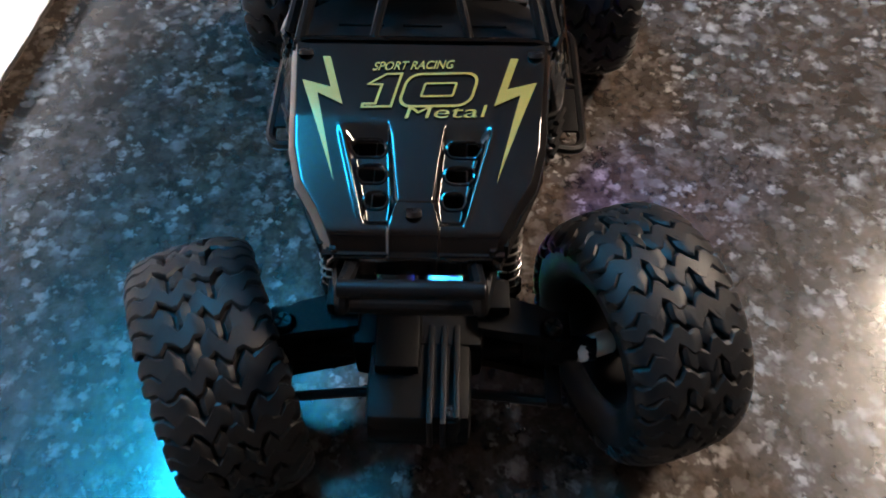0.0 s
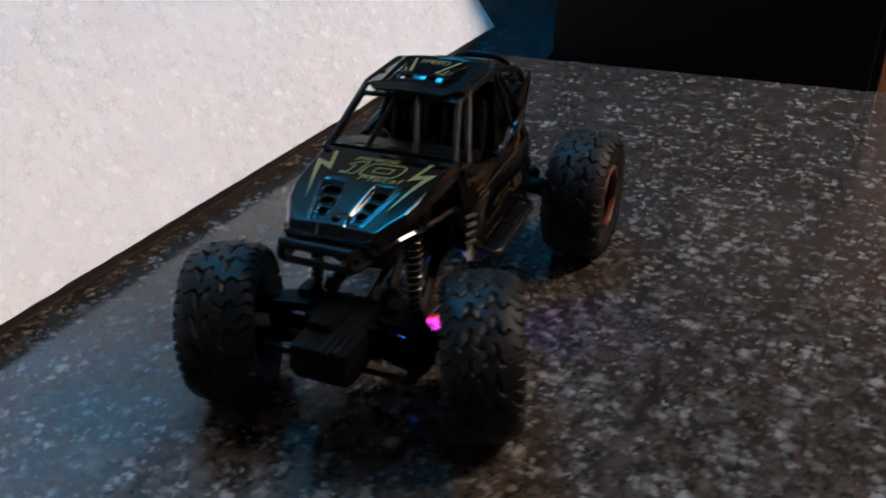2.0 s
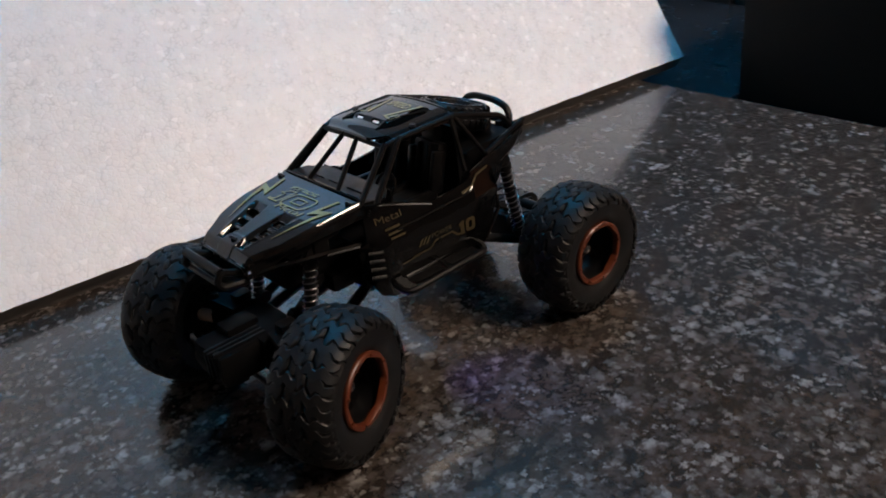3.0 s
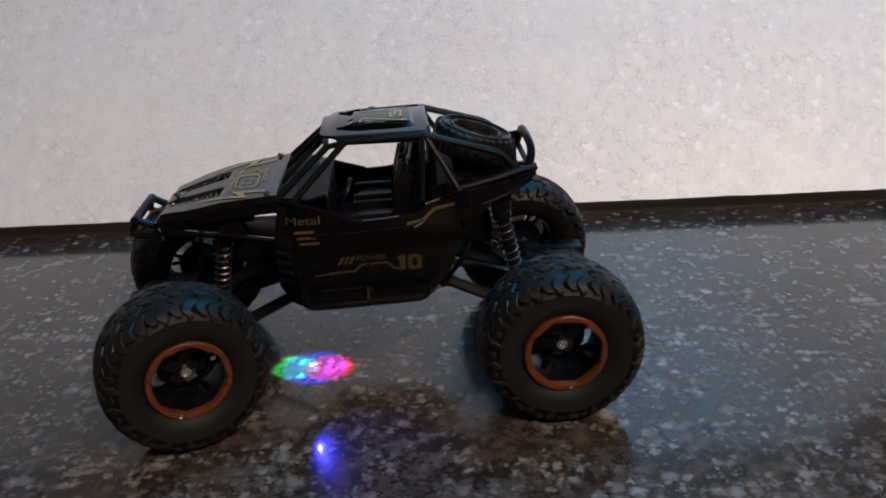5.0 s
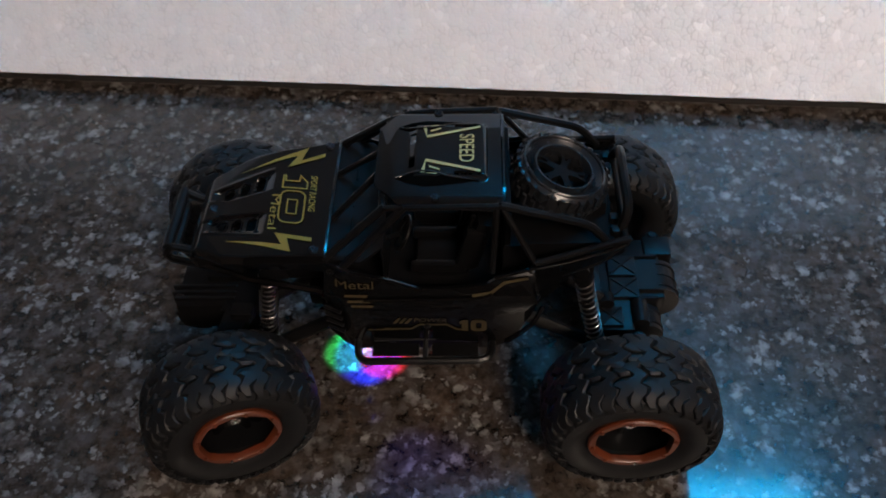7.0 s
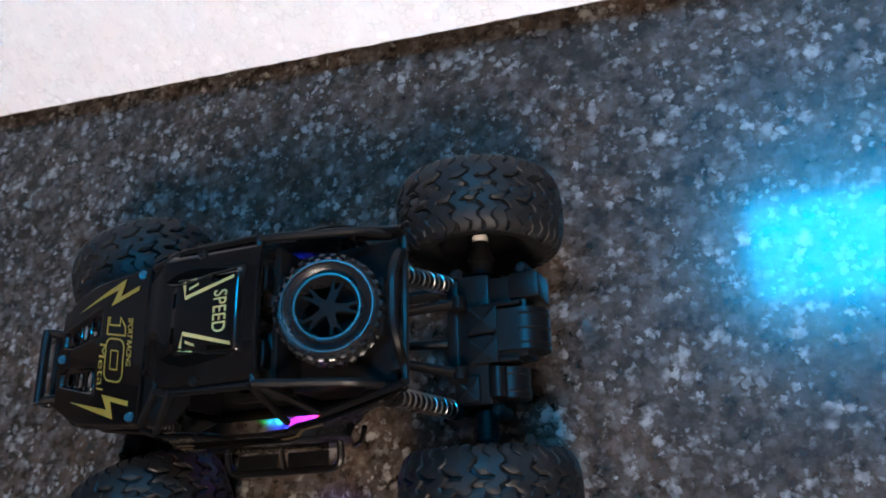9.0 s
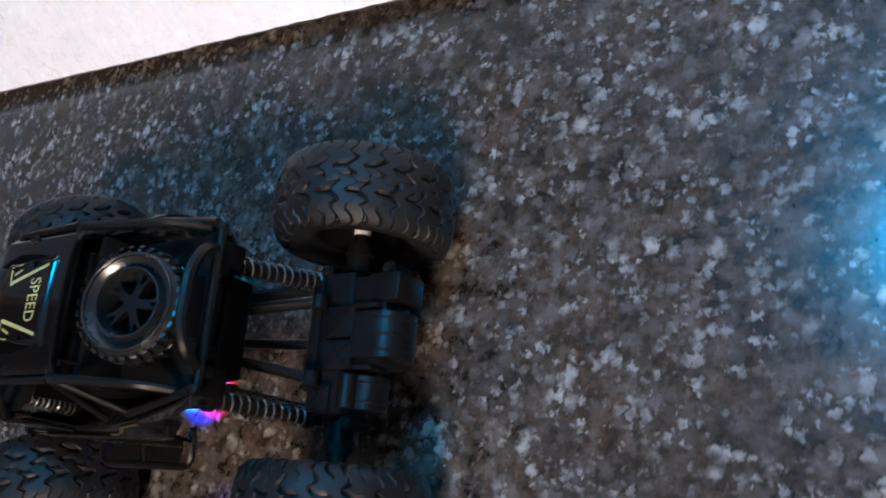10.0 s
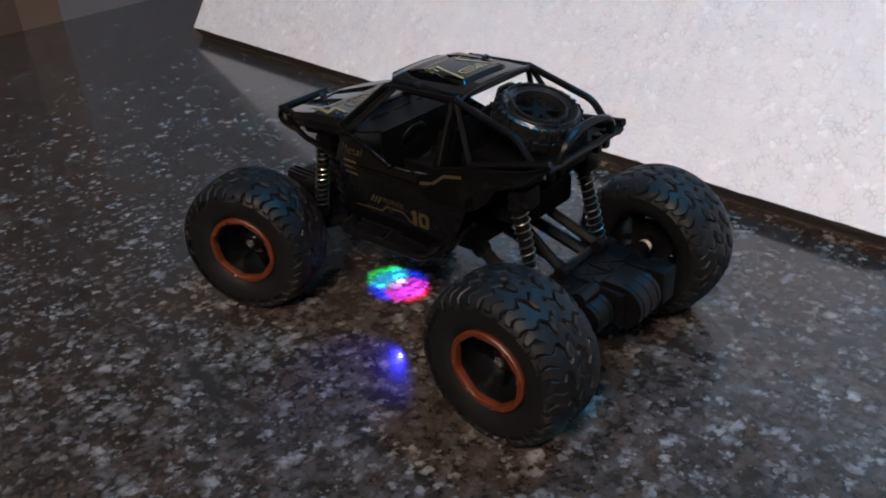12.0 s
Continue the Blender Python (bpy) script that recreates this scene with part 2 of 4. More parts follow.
def box(bm, c, s, bevel=0.0, m=None):
    """A box with rounded edges, centre c and size s."""
    made = bmesh.ops.create_cube(bm, size=1.0, matrix=Matrix.LocRotScale(c, None, s))
    vs = made["verts"]
    if bevel:
        es = list({e for v in vs for e in v.link_edges})
        r = bmesh.ops.bevel(bm, geom=es, offset=bevel, segments=2, affect="EDGES", profile=0.6)
        vs = list({v for f in r["faces"] for v in f.verts} | {v for v in vs if v.is_valid})
    if m is not None:
        bmesh.ops.transform(bm, matrix=m, verts=vs)
    return vs


def rounded(points, radius, n=4):
    """The polyline with its corners rounded."""
    pts = [Vector(p) for p in points]
    out = [pts[0]]
    for a, b, c in zip(pts, pts[1:], pts[2:]):
        r = min(radius, (a - b).length * 0.45, (c - b).length * 0.45)
        p, q = b + (a - b).normalized() * r, b + (c - b).normalized() * r
        for i in range(n + 1):
            t = i / n
            out.append((1 - t) ** 2 * p + 2 * t * (1 - t) * b + t * t * q)
    return out + [pts[-1]]


def sweep(bm, points, r, seg=8, closed=False, flat=1.0):
    """A tube along a line."""
    pts = [Vector(p) for p in points]
    k = len(pts)
    rings, up = [], None
    for i, p in enumerate(pts):
        a = pts[(i - 1) % k] if closed or i else p
        b = pts[(i + 1) % k] if closed or i < k - 1 else p
        d = (b - a).normalized()
        if up is None:
            up = d.orthogonal().normalized()
        up = (up - d * up.dot(d)).normalized()
        side = d.cross(up)
        rings.append([bm.verts.new(p + r * (math.cos(2 * math.pi * j / seg) * up + flat * math.sin(2 * math.pi * j / seg) * side)) for j in range(seg)])
    for i in range(k if closed else k - 1):
        a, b = rings[i], rings[(i + 1) % k]
        for j in range(seg):
            bm.faces.new((a[j], a[(j + 1) % seg], b[(j + 1) % seg], b[j]))
    if not closed:
        bm.faces.new(rings[0][::-1])
        bm.faces.new(rings[-1])
    return bm


def rod(bm, a, b, r, seg=12):
    return sweep(bm, [a, b], r, seg)


def lathe(bm, profile, seg=48, closed=False):
    """Turn (radius, y) pairs about the y axis."""
    rings = [[bm.verts.new((r * math.cos(2 * math.pi * j / seg), y, r * math.sin(2 * math.pi * j / seg))) for j in range(seg)] for r, y in profile]
    n = len(rings)
    for i in range(n if closed else n - 1):
        a, b = rings[i], rings[(i + 1) % n]
        for j in range(seg):
            bm.faces.new((a[j], a[(j + 1) % seg], b[(j + 1) % seg], b[j]))
    if not closed:
        for ring in (rings[0], rings[-1]):
            bm.faces.new(ring)
    return bm


def slab(bm, outline, place, thick):
    """A plate: outline points (u, v) put into space by place(u, v, depth), depth from 0 to thick."""
    k = len(outline)
    top = [bm.verts.new(place(u, v, 0.0)) for u, v in outline]
    low = [bm.verts.new(place(u, v, thick)) for u, v in outline]
    caps = [bm.faces.new(top), bm.faces.new(low[::-1])]
    for f in caps:
        f.normal_update()
    bmesh.ops.triangulate(bm, faces=caps)
    for i in range(k):
        bm.faces.new((top[i], low[i], low[(i + 1) % k], top[(i + 1) % k]))
    return bm


def grid_sheet(bm, nu, nv, place, thick, hole=None):
    """A curved sheet of nu x nv cells, place(s, t) for s, t in 0..1, with a thickness downwards and openings where hole(x, y) is true."""
    up = [[Vector(place(i / nu, j / nv)) for j in range(nv + 1)] for i in range(nu + 1)]
    top = [[bm.verts.new(p) for p in row] for row in up]
    low = [[bm.verts.new(p - Vector((0, 0, thick))) for p in row] for row in up]
    gone = set()
    if hole:
        for i in range(nu):
            for j in range(nv):
                c = (up[i][j] + up[i + 1][j + 1]) / 2
                if hole(c.x, c.y):
                    gone.add((i, j))
    for i in range(nu):
        for j in range(nv):
            if (i, j) in gone:
                for (di, dj), ((a, b), (c, d)) in (((-1, 0), ((i, j), (i, j + 1))), ((1, 0), ((i + 1, j), (i + 1, j + 1))), ((0, -1), ((i, j), (i + 1, j))), ((0, 1), ((i, j + 1), (i + 1, j + 1)))):
                    if (i + di, j + dj) not in gone:
                        bm.faces.new((top[a][b], low[a][b], low[c][d], top[c][d]))
                continue
            bm.faces.new((top[i][j], top[i + 1][j], top[i + 1][j + 1], top[i][j + 1]))
            bm.faces.new((low[i][j + 1], low[i + 1][j + 1], low[i + 1][j], low[i][j]))
    edge = [(i, 0) for i in range(nu)] + [(nu, j) for j in range(nv)] + [(i, nv) for i in range(nu, 0, -1)] + [(0, j) for j in range(nv, 0, -1)]
    for (a, b), (c, d) in zip(edge, edge[1:] + edge[:1]):
        bm.faces.new((top[a][b], low[a][b], low[c][d], top[c][d]))
    bmesh.ops.delete(bm, geom=[v for v in bm.verts if not v.link_faces], context="VERTS")
    return bm


def lerp_table(x, table):
    for (x0, y0), (x1, y1) in zip(table, table[1:]):
        if x <= x1:
            t = min(1.0, max(0.0, (x - x0) / (x1 - x0)))
            return y0 + (y1 - y0) * t
    return table[-1][1]


def smooth_step(a, b, x):
    t = min(1.0, max(0.0, (x - a) / (b - a)))
    return t * t * (3 - 2 * t)


def lettering(body, height, width, place, shear=0.0, bold=0.0):
    """Flat letters, centred, as a bmesh; place(u, v) gives the point."""
    cu = bpy.data.curves.new("letters", "FONT")
    cu.body, cu.align_x, cu.align_y, cu.offset = body, "CENTER", "CENTER", bold
    cu.resolution_u = 4
    ob = new("letters", cu)
    dg = bpy.context.evaluated_depsgraph_get()
    me = bpy.data.meshes.new_from_object(ob.evaluated_get(dg))
    bpy.data.objects.remove(ob)
    bm = bmesh.new()
    bm.from_mesh(me)
    bpy.data.meshes.remove(me)
    us, vs = [v.co.x for v in bm.verts], [v.co.y for v in bm.verts]
    cu0, cv0, du, dv = (min(us) + max(us)) / 2, (min(vs) + max(vs)) / 2, max(us) - min(us), max(vs) - min(vs)
    for v in bm.verts:
        up = (v.co.y - cv0) / dv * height
        v.co = place((v.co.x - cu0) / du * width + shear * up, up)
    return bm


def print_shape(bm, outline, place):
    f = bm.faces.new([bm.verts.new(place(u, v)) for u, v in outline])
    f.normal_update()
    bmesh.ops.triangulate(bm, faces=[f])
    return bm


def ring_shape(bm, outer, inner, place):
    a = [bm.verts.new(place(u, v)) for u, v in outer]
    b = [bm.verts.new(place(u, v)) for u, v in inner]
    for i in range(len(a)):
        j = (i + 1) % len(a)
        bm.faces.new((a[i], a[j], b[j], b[i]))
    return bm


# ---- the room ----
def structure(name, bm, mat, label, parent=None):
    return tagged(part(name, bm, mat, parent, label, 30.0), kind="structure", category=name.split("_")[0])


COUNTER = [(-0.935, -0.335), (0.512, -0.335), (0.505, 0.62), (-0.935, 0.62)]
bm = bmesh.new()
slab(bm, COUNTER, lambda u, v, d: (u, v, -d), 0.035)
bmesh.ops.bevel(bm, geom=[e for e in bm.edges if abs(e.verts[0].co.z) < 1e-6 and abs(e.verts[1].co.z) < 1e-6 and len({f.normal.z > 0.5 for f in e.link_faces}) == 2], offset=0.004, segments=3, affect="EDGES")
structure("counter_top", bm, GRANITE, "polished brown and grey speckled granite counter top")

bm = bmesh.new()
box(bm, (-0.21, 0.15, -0.4685), (1.36, 0.9, 0.863), 0.004)
structure("counter_base", bm, WALL, "plain taupe base under the granite counter")

ROOM = (-2.2, 2.4, -2.6, 0.78, -0.9, 1.7)
X0, X1, Y0, Y1, Z0, Z1 = ROOM
# walls away from the lamps: their dimness is painted in, mostly for reflections
for name, c, s, mat, label in (
    ("wall_north", ((X0 + 0.5) / 2, Y1 + 0.05, (Z0 + Z1) / 2), (0.5 - X0, 0.1, Z1 - Z0), GREYWALL, "grey painted wall behind the counter"),
    ("wall_northeast", ((X1 + 0.5) / 2, Y1 + 0.05, (Z0 + Z1) / 2), (X1 - 0.5, 0.1, Z1 - Z0), DIM, "brown wall past the counter's end, dimness put into its paint"),
    ("wall_south", ((X0 + X1) / 2, Y0 - 0.05, (Z0 + Z1) / 2), (X1 - X0 + 0.2, 0.1, Z1 - Z0), DARKWALL, "brown wall of the room, painted dark to keep reflections black"),
    ("wall_east", (X1 + 0.05, (Y0 + Y1) / 2, (Z0 + Z1) / 2), (0.1, Y1 - Y0, Z1 - Z0), DIM, "brown wall of the room, dimness put into its paint"),
    ("wall_west", (X0 - 0.05, (Y0 + Y1) / 2, (Z0 + Z1) / 2), (0.1, Y1 - Y0, Z1 - Z0), WALL, "taupe wall of the room, dimness put into its paint"),
    ("wall_pier", (-1.02, 0.485, 0.4), (0.16, 0.586, 2.598), WALL, "taupe painted pier at the end of the counter"),
    ("ceiling", ((X0 + X1) / 2, (Y0 + Y1) / 2, Z1 + 0.05), (X1 - X0 + 0.2, Y1 - Y0 + 0.2, 0.1), CEILING, "pale painted ceiling"),
    ("floor", ((X0 + X1) / 2, (Y0 + Y1) / 2, Z0 - 0.06), (X1 - X0 + 0.2, Y1 - Y0 + 0.2, 0.1), FLOOR, "plain brown floor of the room"),
):
    bm = bmesh.new()
    box(bm, c, s)
    structure(name, bm, mat, label)

# polystyrene sheet leaning back against the wall
LEAN = radians(35.0)
SHEET_W, SHEET_H, SHEET_T = 1.245, 0.58, 0.025


def foam_sheet():
    bm = bmesh.new()
    rng = random.Random(5)
    nu, nv = 150, 40

    def jag(i, j):
        return (rng.uniform(-1, 1) * 0.0004) if j in (0, nv) else 0.0

    front, back = [], []
    for i in range(nu + 1):
        a, b = [], []
        for j in range(nv + 1):
            u, v = -SHEET_W / 2 + SHEET_W * i / nu, SHEET_H * j / nv
            e = jag(i, j)
            a.append(bm.verts.new((u + (rng.uniform(-1, 1) * 0.0007 if i in (0, nu) else 0), rng.uniform(0, 0.0003), v + e)))
            b.append(bm.verts.new((u, SHEET_T, v + e * 0.5)) if i in (0, nu) or j in (0, nv) else None)
        front.append(a)
        back.append(b)
    for i in range(nu):
        for j in range(nv):
            bm.faces.new((front[i][j], front[i + 1][j], front[i + 1][j + 1], front[i][j + 1]))
    edge = [(i, 0) for i in range(nu)] + [(nu, j) for j in range(nv)] + [(i, nv) for i in range(nu, 0, -1)] + [(0, j) for j in range(nv, 0, -1)]
    for (a, b), (c, d) in zip(edge, edge[1:] + edge[:1]):
        bm.faces.new((front[a][b], back[a][b], back[c][d], front[c][d]))
    bm.faces.new([back[a][b] for a, b in edge])
    return bm


sheet = part("foam_sheet", foam_sheet(), FOAM, None, "white polystyrene foam sheet leaning back on the granite counter", 50.0)
tagged(sheet, category="foam board")
sheet.matrix_world = Matrix.Translation((-0.0528, 0.2078, SHEET_T * math.sin(LEAN))) @ pose(0, 0, 0, 0, 0, math.degrees(math.atan(-0.0557))) @ Matrix.Rotation(-LEAN, 4, "X")

# dark grey strip that fills the gap under the sheet's lower edge
strip = bmesh.new()
slab(strip, [(0.0006, 0.0134), (0.0018, 0.0112), (0.0038, 0.0086), (0.0064, 0.0058), (0.0090, 0.0026), (0.0102, 0.0), (0.0185, 0.0)], lambda u, v, d: (d - SHEET_W / 2 + 0.001, u, v), SHEET_W - 0.002)
strip = structure("trim_strip", strip, STRIP, "dark grey strip filling the gap under the foam sheet's lower edge")
strip.matrix_world = Matrix.Translation((-0.0528, 0.2078, 0.0)) @ pose(0, 0, 0, 0, 0, math.degrees(math.atan(-0.0557)))

# black appliance and dark shelf past the end of the counter
box_thing = tagged(new("black_cabinet"), "matt black cabinet standing past the counter's end", "cabinet")
box_thing.location = (0.76, -0.085, -0.9)
bm = bmesh.new()
box(bm, (0, 0, 0.53), (0.4, 0.36, 1.06), 0.006)
part("body", bm, BLACKBOX, box_thing)
bm = bmesh.new()
box(bm, (-0.203, 0.0, 0.53), (0.012, 0.34, 1.0), 0.004)
part("door", bm, BLACKBOX, box_thing)

shelf = tagged(new("low_shelf"), "dark glossy low shelf beside the counter's end", "shelf")
shelf.location = (0.74, 0.36, -0.9)
bm = bmesh.new()
box(bm, (0, 0, 0.86), (0.44, 0.5, 0.03), 0.004)
part("top", bm, GLASSTOP, shelf)
bm = bmesh.new()
box(bm, (0, 0, 0.4225), (0.42, 0.48, 0.845), 0.004)
part("body", bm, BLACKBOX, shelf)

wood_unit = tagged(new("wooden_cupboard"), "orange-brown wooden cupboard with dark gaps between its doors", "cupboard")
wood_unit.location = (1.62, -0.86, -0.9)
bm = bmesh.new()
box(bm, (0, 0, 0.85), (0.5, 1.2, 1.7), 0.004)
part("body", bm, BLACKBOX, wood_unit, "dark carcass")
for i in range(3):
    for z0, z1 in ((0.06, 0.80), (0.83, 1.66)):
        bm = bmesh.new()
        box(bm, (-0.258, -0.4 + 0.4 * i, (z0 + z1) / 2), (0.018, 0.372, z1 - z0), 0.004)
        door = part("door", bm, WOOD, wood_unit, "orange-brown wooden door")
        bm = bmesh.new()
        rod(bm, (-0.276, -0.4 + 0.4 * i - 0.15, (z0 + z1) / 2 - 0.05), (-0.276, -0.4 + 0.4 * i - 0.15, (z0 + z1) / 2 + 0.05), 0.006, 8)
        part("handle", bm, CHROME, door)

side_unit = tagged(new("dark_cupboard"), "dark grey cupboard standing beside the low shelf", "cupboard")
side_unit.location = (1.22, 0.36, -0.9)
bm = bmesh.new()
box(bm, (0, 0, 0.8), (0.46, 0.8, 1.6), 0.006)
part("body", bm, DARKWOOD, side_unit)
for y in (-0.2, 0.2):
    bm = bmesh.new()
    box(bm, (-0.236, y, 0.8), (0.012, 0.385, 1.54), 0.004)
    part("door", bm, DARKWOOD, side_unit)

# lamps
tube = tagged(new("cyan_hanging_light"), "cyan glowing oblong light with two diffusers hanging under the ceiling", "ceiling light")
tube.location = (0.50, 0.558, Z1)
CYAN_GLOW = glow("cyan_glow", CYAN_TINT, CYAN)
for x, y, long, wide in ((0.008, -0.094, 0.645, 0.050), (-0.008, 0.030, 0.625, 0.170)):
    bm = bmesh.new()
    box(bm, (x, y, -0.090), (long, wide, 0.020), 0.006)
    part("diffuser", bm, CYAN_GLOW, tube, "cyan glowing diffuser")
for x in (-0.22, 0.22):
    bm = bmesh.new()
    box(bm, (x, -0.005, -0.077), (0.020, 0.245, 0.006), 0.002)
    rod(bm, (x, 0.0, -0.076), (x, 0.0, 0.0), 0.004, 10)
    part("hanger", bm, NYLON, tube, "white metal hanger")

panel_lamp = tagged(new("ceiling_panel_light"), "white panel light on the ceiling", "ceiling light")
panel_lamp.location = (0.82, -1.50, Z1)
bm = bmesh.new()
box(bm, (0, 0, -0.015), (0.78, 0.62, 0.030), 0.004)
part("housing", bm, NYLON, panel_lamp, "white metal housing")
bm = bmesh.new()
box(bm, (0, 0, -0.036), (0.72, 0.56, 0.012), 0.004)
part("diffuser", bm, glow("white_glow", WHITE_TINT, WHITE), panel_lamp, "white glowing diffuser")

# ---- the toy rock crawler ----
car = tagged(new("toy_crawler"), "glossy black toy rock crawler with yellow prints and orange wheel rings", "toy car")
car.matrix_world = pose(0, -0.004, 0, 0, 0, 1.2)

AXLE_X, AXLE_Z = 0.095, 0.0425


def lug(bm, shape, base, top, shrink=0.8, mid=0.95):
    """A tread block: shape (angle, across) on the drum, radii base(o) and top(o)."""
    ca, co = sum(a for a, _ in shape) / len(shape), sum(o for _, o in shape) / len(shape)

    def at(a, o, r):
        return bm.verts.new((r * math.cos(a), -o, r * math.sin(a)))

    low = [at(a, o, base(o)) for a, o in shape]
    rim = [at(ca + (a - ca) * mid, co + (o - co) * mid, top(o) - 0.0006) for a, o in shape]
    high = [at(ca + (a - ca) * shrink, co + (o - co) * shrink, top(o)) for a, o in shape]
    k = len(shape)
    for x, y in ((low, rim), (rim, high)):
        for i in range(k):
            bm.faces.new((x[i], x[(i + 1) % k], y[(i + 1) % k], y[i]))
    f = bm.faces.new(high)
    f.normal_update()
    bmesh.ops.triangulate(bm, faces=[f])


def tyre_mesh():
    bm = bmesh.new()
    prof = [(0.0208, -0.0150), (0.0240, -0.0175), (0.029, -0.0190), (0.0335, -0.0190), (0.0365, -0.0172), (0.0384, -0.0137), (0.0397, -0.009), (0.0404, -0.003),
            (0.0404, 0.003), (0.0397, 0.009), (0.0384, 0.0137), (0.0365, 0.0172), (0.0335, 0.0190), (0.029, 0.0187), (0.0245, 0.0165), (0.0222, 0.0145), (0.0205, 0.010), (0.0205, -0.010)]
    lathe(bm, prof, 72, closed=True)
    return bm


# the tread's outer skin from the middle over the shoulder to the sidewall: way along it, radius, distance across, height of the blocks
SKIN = [(0.0, 0.0428, 0.0, 0.0025), (0.006, 0.0427, 0.006, 0.0025), (0.011, 0.0421, 0.011, 0.0025), (0.0145, 0.0411, 0.0145, 0.0024), (0.0172, 0.0396, 0.0175, 0.0023),
        (0.0196, 0.0376, 0.0195, 0.0017), (0.0220, 0.0353, 0.0202, 0.0011), (0.0245, 0.0328, 0.0199, 0.0004)]


def skin(u, sink=0.0):
    """Radius and distance across at u along the skin, sunk by a share of the blocks' height."""
    v = abs(u)
    r, o, h = (lerp_table(v, [(q[0], q[k]) for q in SKIN]) for k in (1, 2, 3))
    r2, o2 = (lerp_table(v + 0.001, [(q[0], q[k]) for q in SKIN]) for k in (1, 2))
    d = math.hypot(r2 - r, o2 - o) or 1.0
    nr, no = ((o2 - o) / d, (r - r2) / d) if v < 0.0235 else (0.15, 0.99)
    return r - nr * h * sink, math.copysign(o - no * h * sink, u if u else 1.0)


def claw(bm, line, s, step, rng):
    """A crooked rubber ridge: line of (along the skin, angle in steps, half width in steps)."""
    rows = []
    for k, (u, a, w) in enumerate(line):
        a += rng.uniform(-0.035, 0.035)
        w *= rng.uniform(0.88, 1.12)
        low, mid, top = skin(u, 1.25), skin(u, 0.30), skin(u)
        end = k in (0, len(line) - 1)
        f = 0.55 if end else 0.74
        t = skin(u, 0.35) if end else top
        rows.append([(low, a - w * 1.12), (mid, a - w), (t, a - w * f), (t, a + w * f), (mid, a + w), (low, a + w * 1.12)])
    vs = [[bm.verts.new((r * math.cos(q * step), -s * o, r * math.sin(q * step))) for (r, o), q in row] for row in rows]
    for p, q in zip(vs, vs[1:]):
        for j in range(6):
            bm.faces.new((p[j], p[(j + 1) % 6], q[(j + 1) % 6], q[j]))
    bm.faces.new(vs[0])
    bm.faces.new(vs[-1])


def tread_mesh(rng):
    """Crooked claws that reach from past the middle over the shoulder and taper down the sidewall, staggered side to side."""
    bm = bmesh.new()
    n = 20
    step = 2 * math.pi / n
    for i in range(n):
        for s in (1, -1):
            a = i + (0.5 if s < 0 else 0.0)
            claw(bm, [(u, a + q, w * 1.42) for u, q, w in ((-0.0022, 0.02, 0.13), (0.0002, 0.20, 0.20), (0.0022, 0.26, 0.21), (0.0042, 0.02, 0.20), (0.0060, -0.06, 0.17), (0.0080, 0.18, 0.19), (0.0100, 0.26, 0.21), (0.0120, 0.06, 0.20),
                                                     (0.0142, 0.02, 0.19), (0.0162, 0.20, 0.18), (0.0184, 0.24, 0.155), (0.0206, 0.12, 0.12), (0.0226, 0.14, 0.08), (0.0240, 0.22, 0.04))], s, step, rng)
            claw(bm, [(u, a + 0.5 + q, w * 1.42) for u, q, w in ((0.0068, -0.10, 0.13), (0.0082, -0.02, 0.19), (0.0100, 0.16, 0.19), (0.0118, -0.02, 0.18), (0.0136, 0.0, 0.20), (0.0158, 0.20, 0.16), (0.0180, 0.20, 0.14), (0.0200, 0.08, 0.10),
                                                           (0.0216, 0.10, 0.06))], s, step, rng)
            claw(bm, [(u, a + 0.5 + q, w * 1.42) for u, q, w in ((0.0010, 0.10, 0.09), (0.0026, 0.16, 0.15), (0.0042, -0.04, 0.17), (0.0056, -0.02, 0.11))], s, step, rng)
    return bm


def rim_mesh():
    bm = bmesh.new()
    lathe(bm, [(0.0224, -0.0142), (0.0212, -0.0140), (0.0196, -0.006), (0.0190, 0.006), (0.0212, 0.0135), (0.0224, 0.0142), (0.0208, 0.008), (0.0204, -0.008)], 56, closed=True)
    return bm


def spokes_mesh():
    """Five forked spokes round a hub, as one casting."""
    bm = bmesh.new()
    pts = []
    for i in range(5):
        a = 2 * math.pi * i / 5 + 0.3
        for r, d in ((0.0062, -0.50), (0.0125, -0.26), (0.0198, -0.25), (0.0198, -0.11), (0.0135, -0.07), (0.0135, 0.07), (0.0198, 0.11), (0.0198, 0.25), (0.0125, 0.26), (0.0062, 0.50)):
            pts.append((r * math.cos(a + d), r * math.sin(a + d)))
    slab(bm, pts, lambda u, v, d: (u, -0.0050 + 0.0030 * smooth_step(0.004, 0.02, math.hypot(u, v)) + d, v), 0.0036)
    return bm


def bead_ring_mesh():
    bm = bmesh.new()
    seg, rows = 64, []
    for j in range(seg):
        a = 2 * math.pi * j / seg
        ri = 0.0176 / math.cos(((a * 8 / (2 * math.pi)) % 1 - 0.5) * 2 * math.pi / 8) ** 0.7
        rows.append([(0.0210, -0.0142), (0.0213, -0.0172), (0.0206, -0.0180), (ri + 0.0006, -0.0180), (ri, -0.0172), (ri, -0.0142)])
    vs = [[bm.verts.new((r * math.cos(2 * math.pi * j / seg), y, r * math.sin(2 * math.pi * j / seg))) for r, y in row] for j, row in enumerate(rows)]
    for j in range(seg):
        p, q = vs[j], vs[(j + 1) % seg]
        for i in range(6):
            bm.faces.new((p[i], p[(i + 1) % 6], q[(i + 1) % 6], q[i]))
    return bm


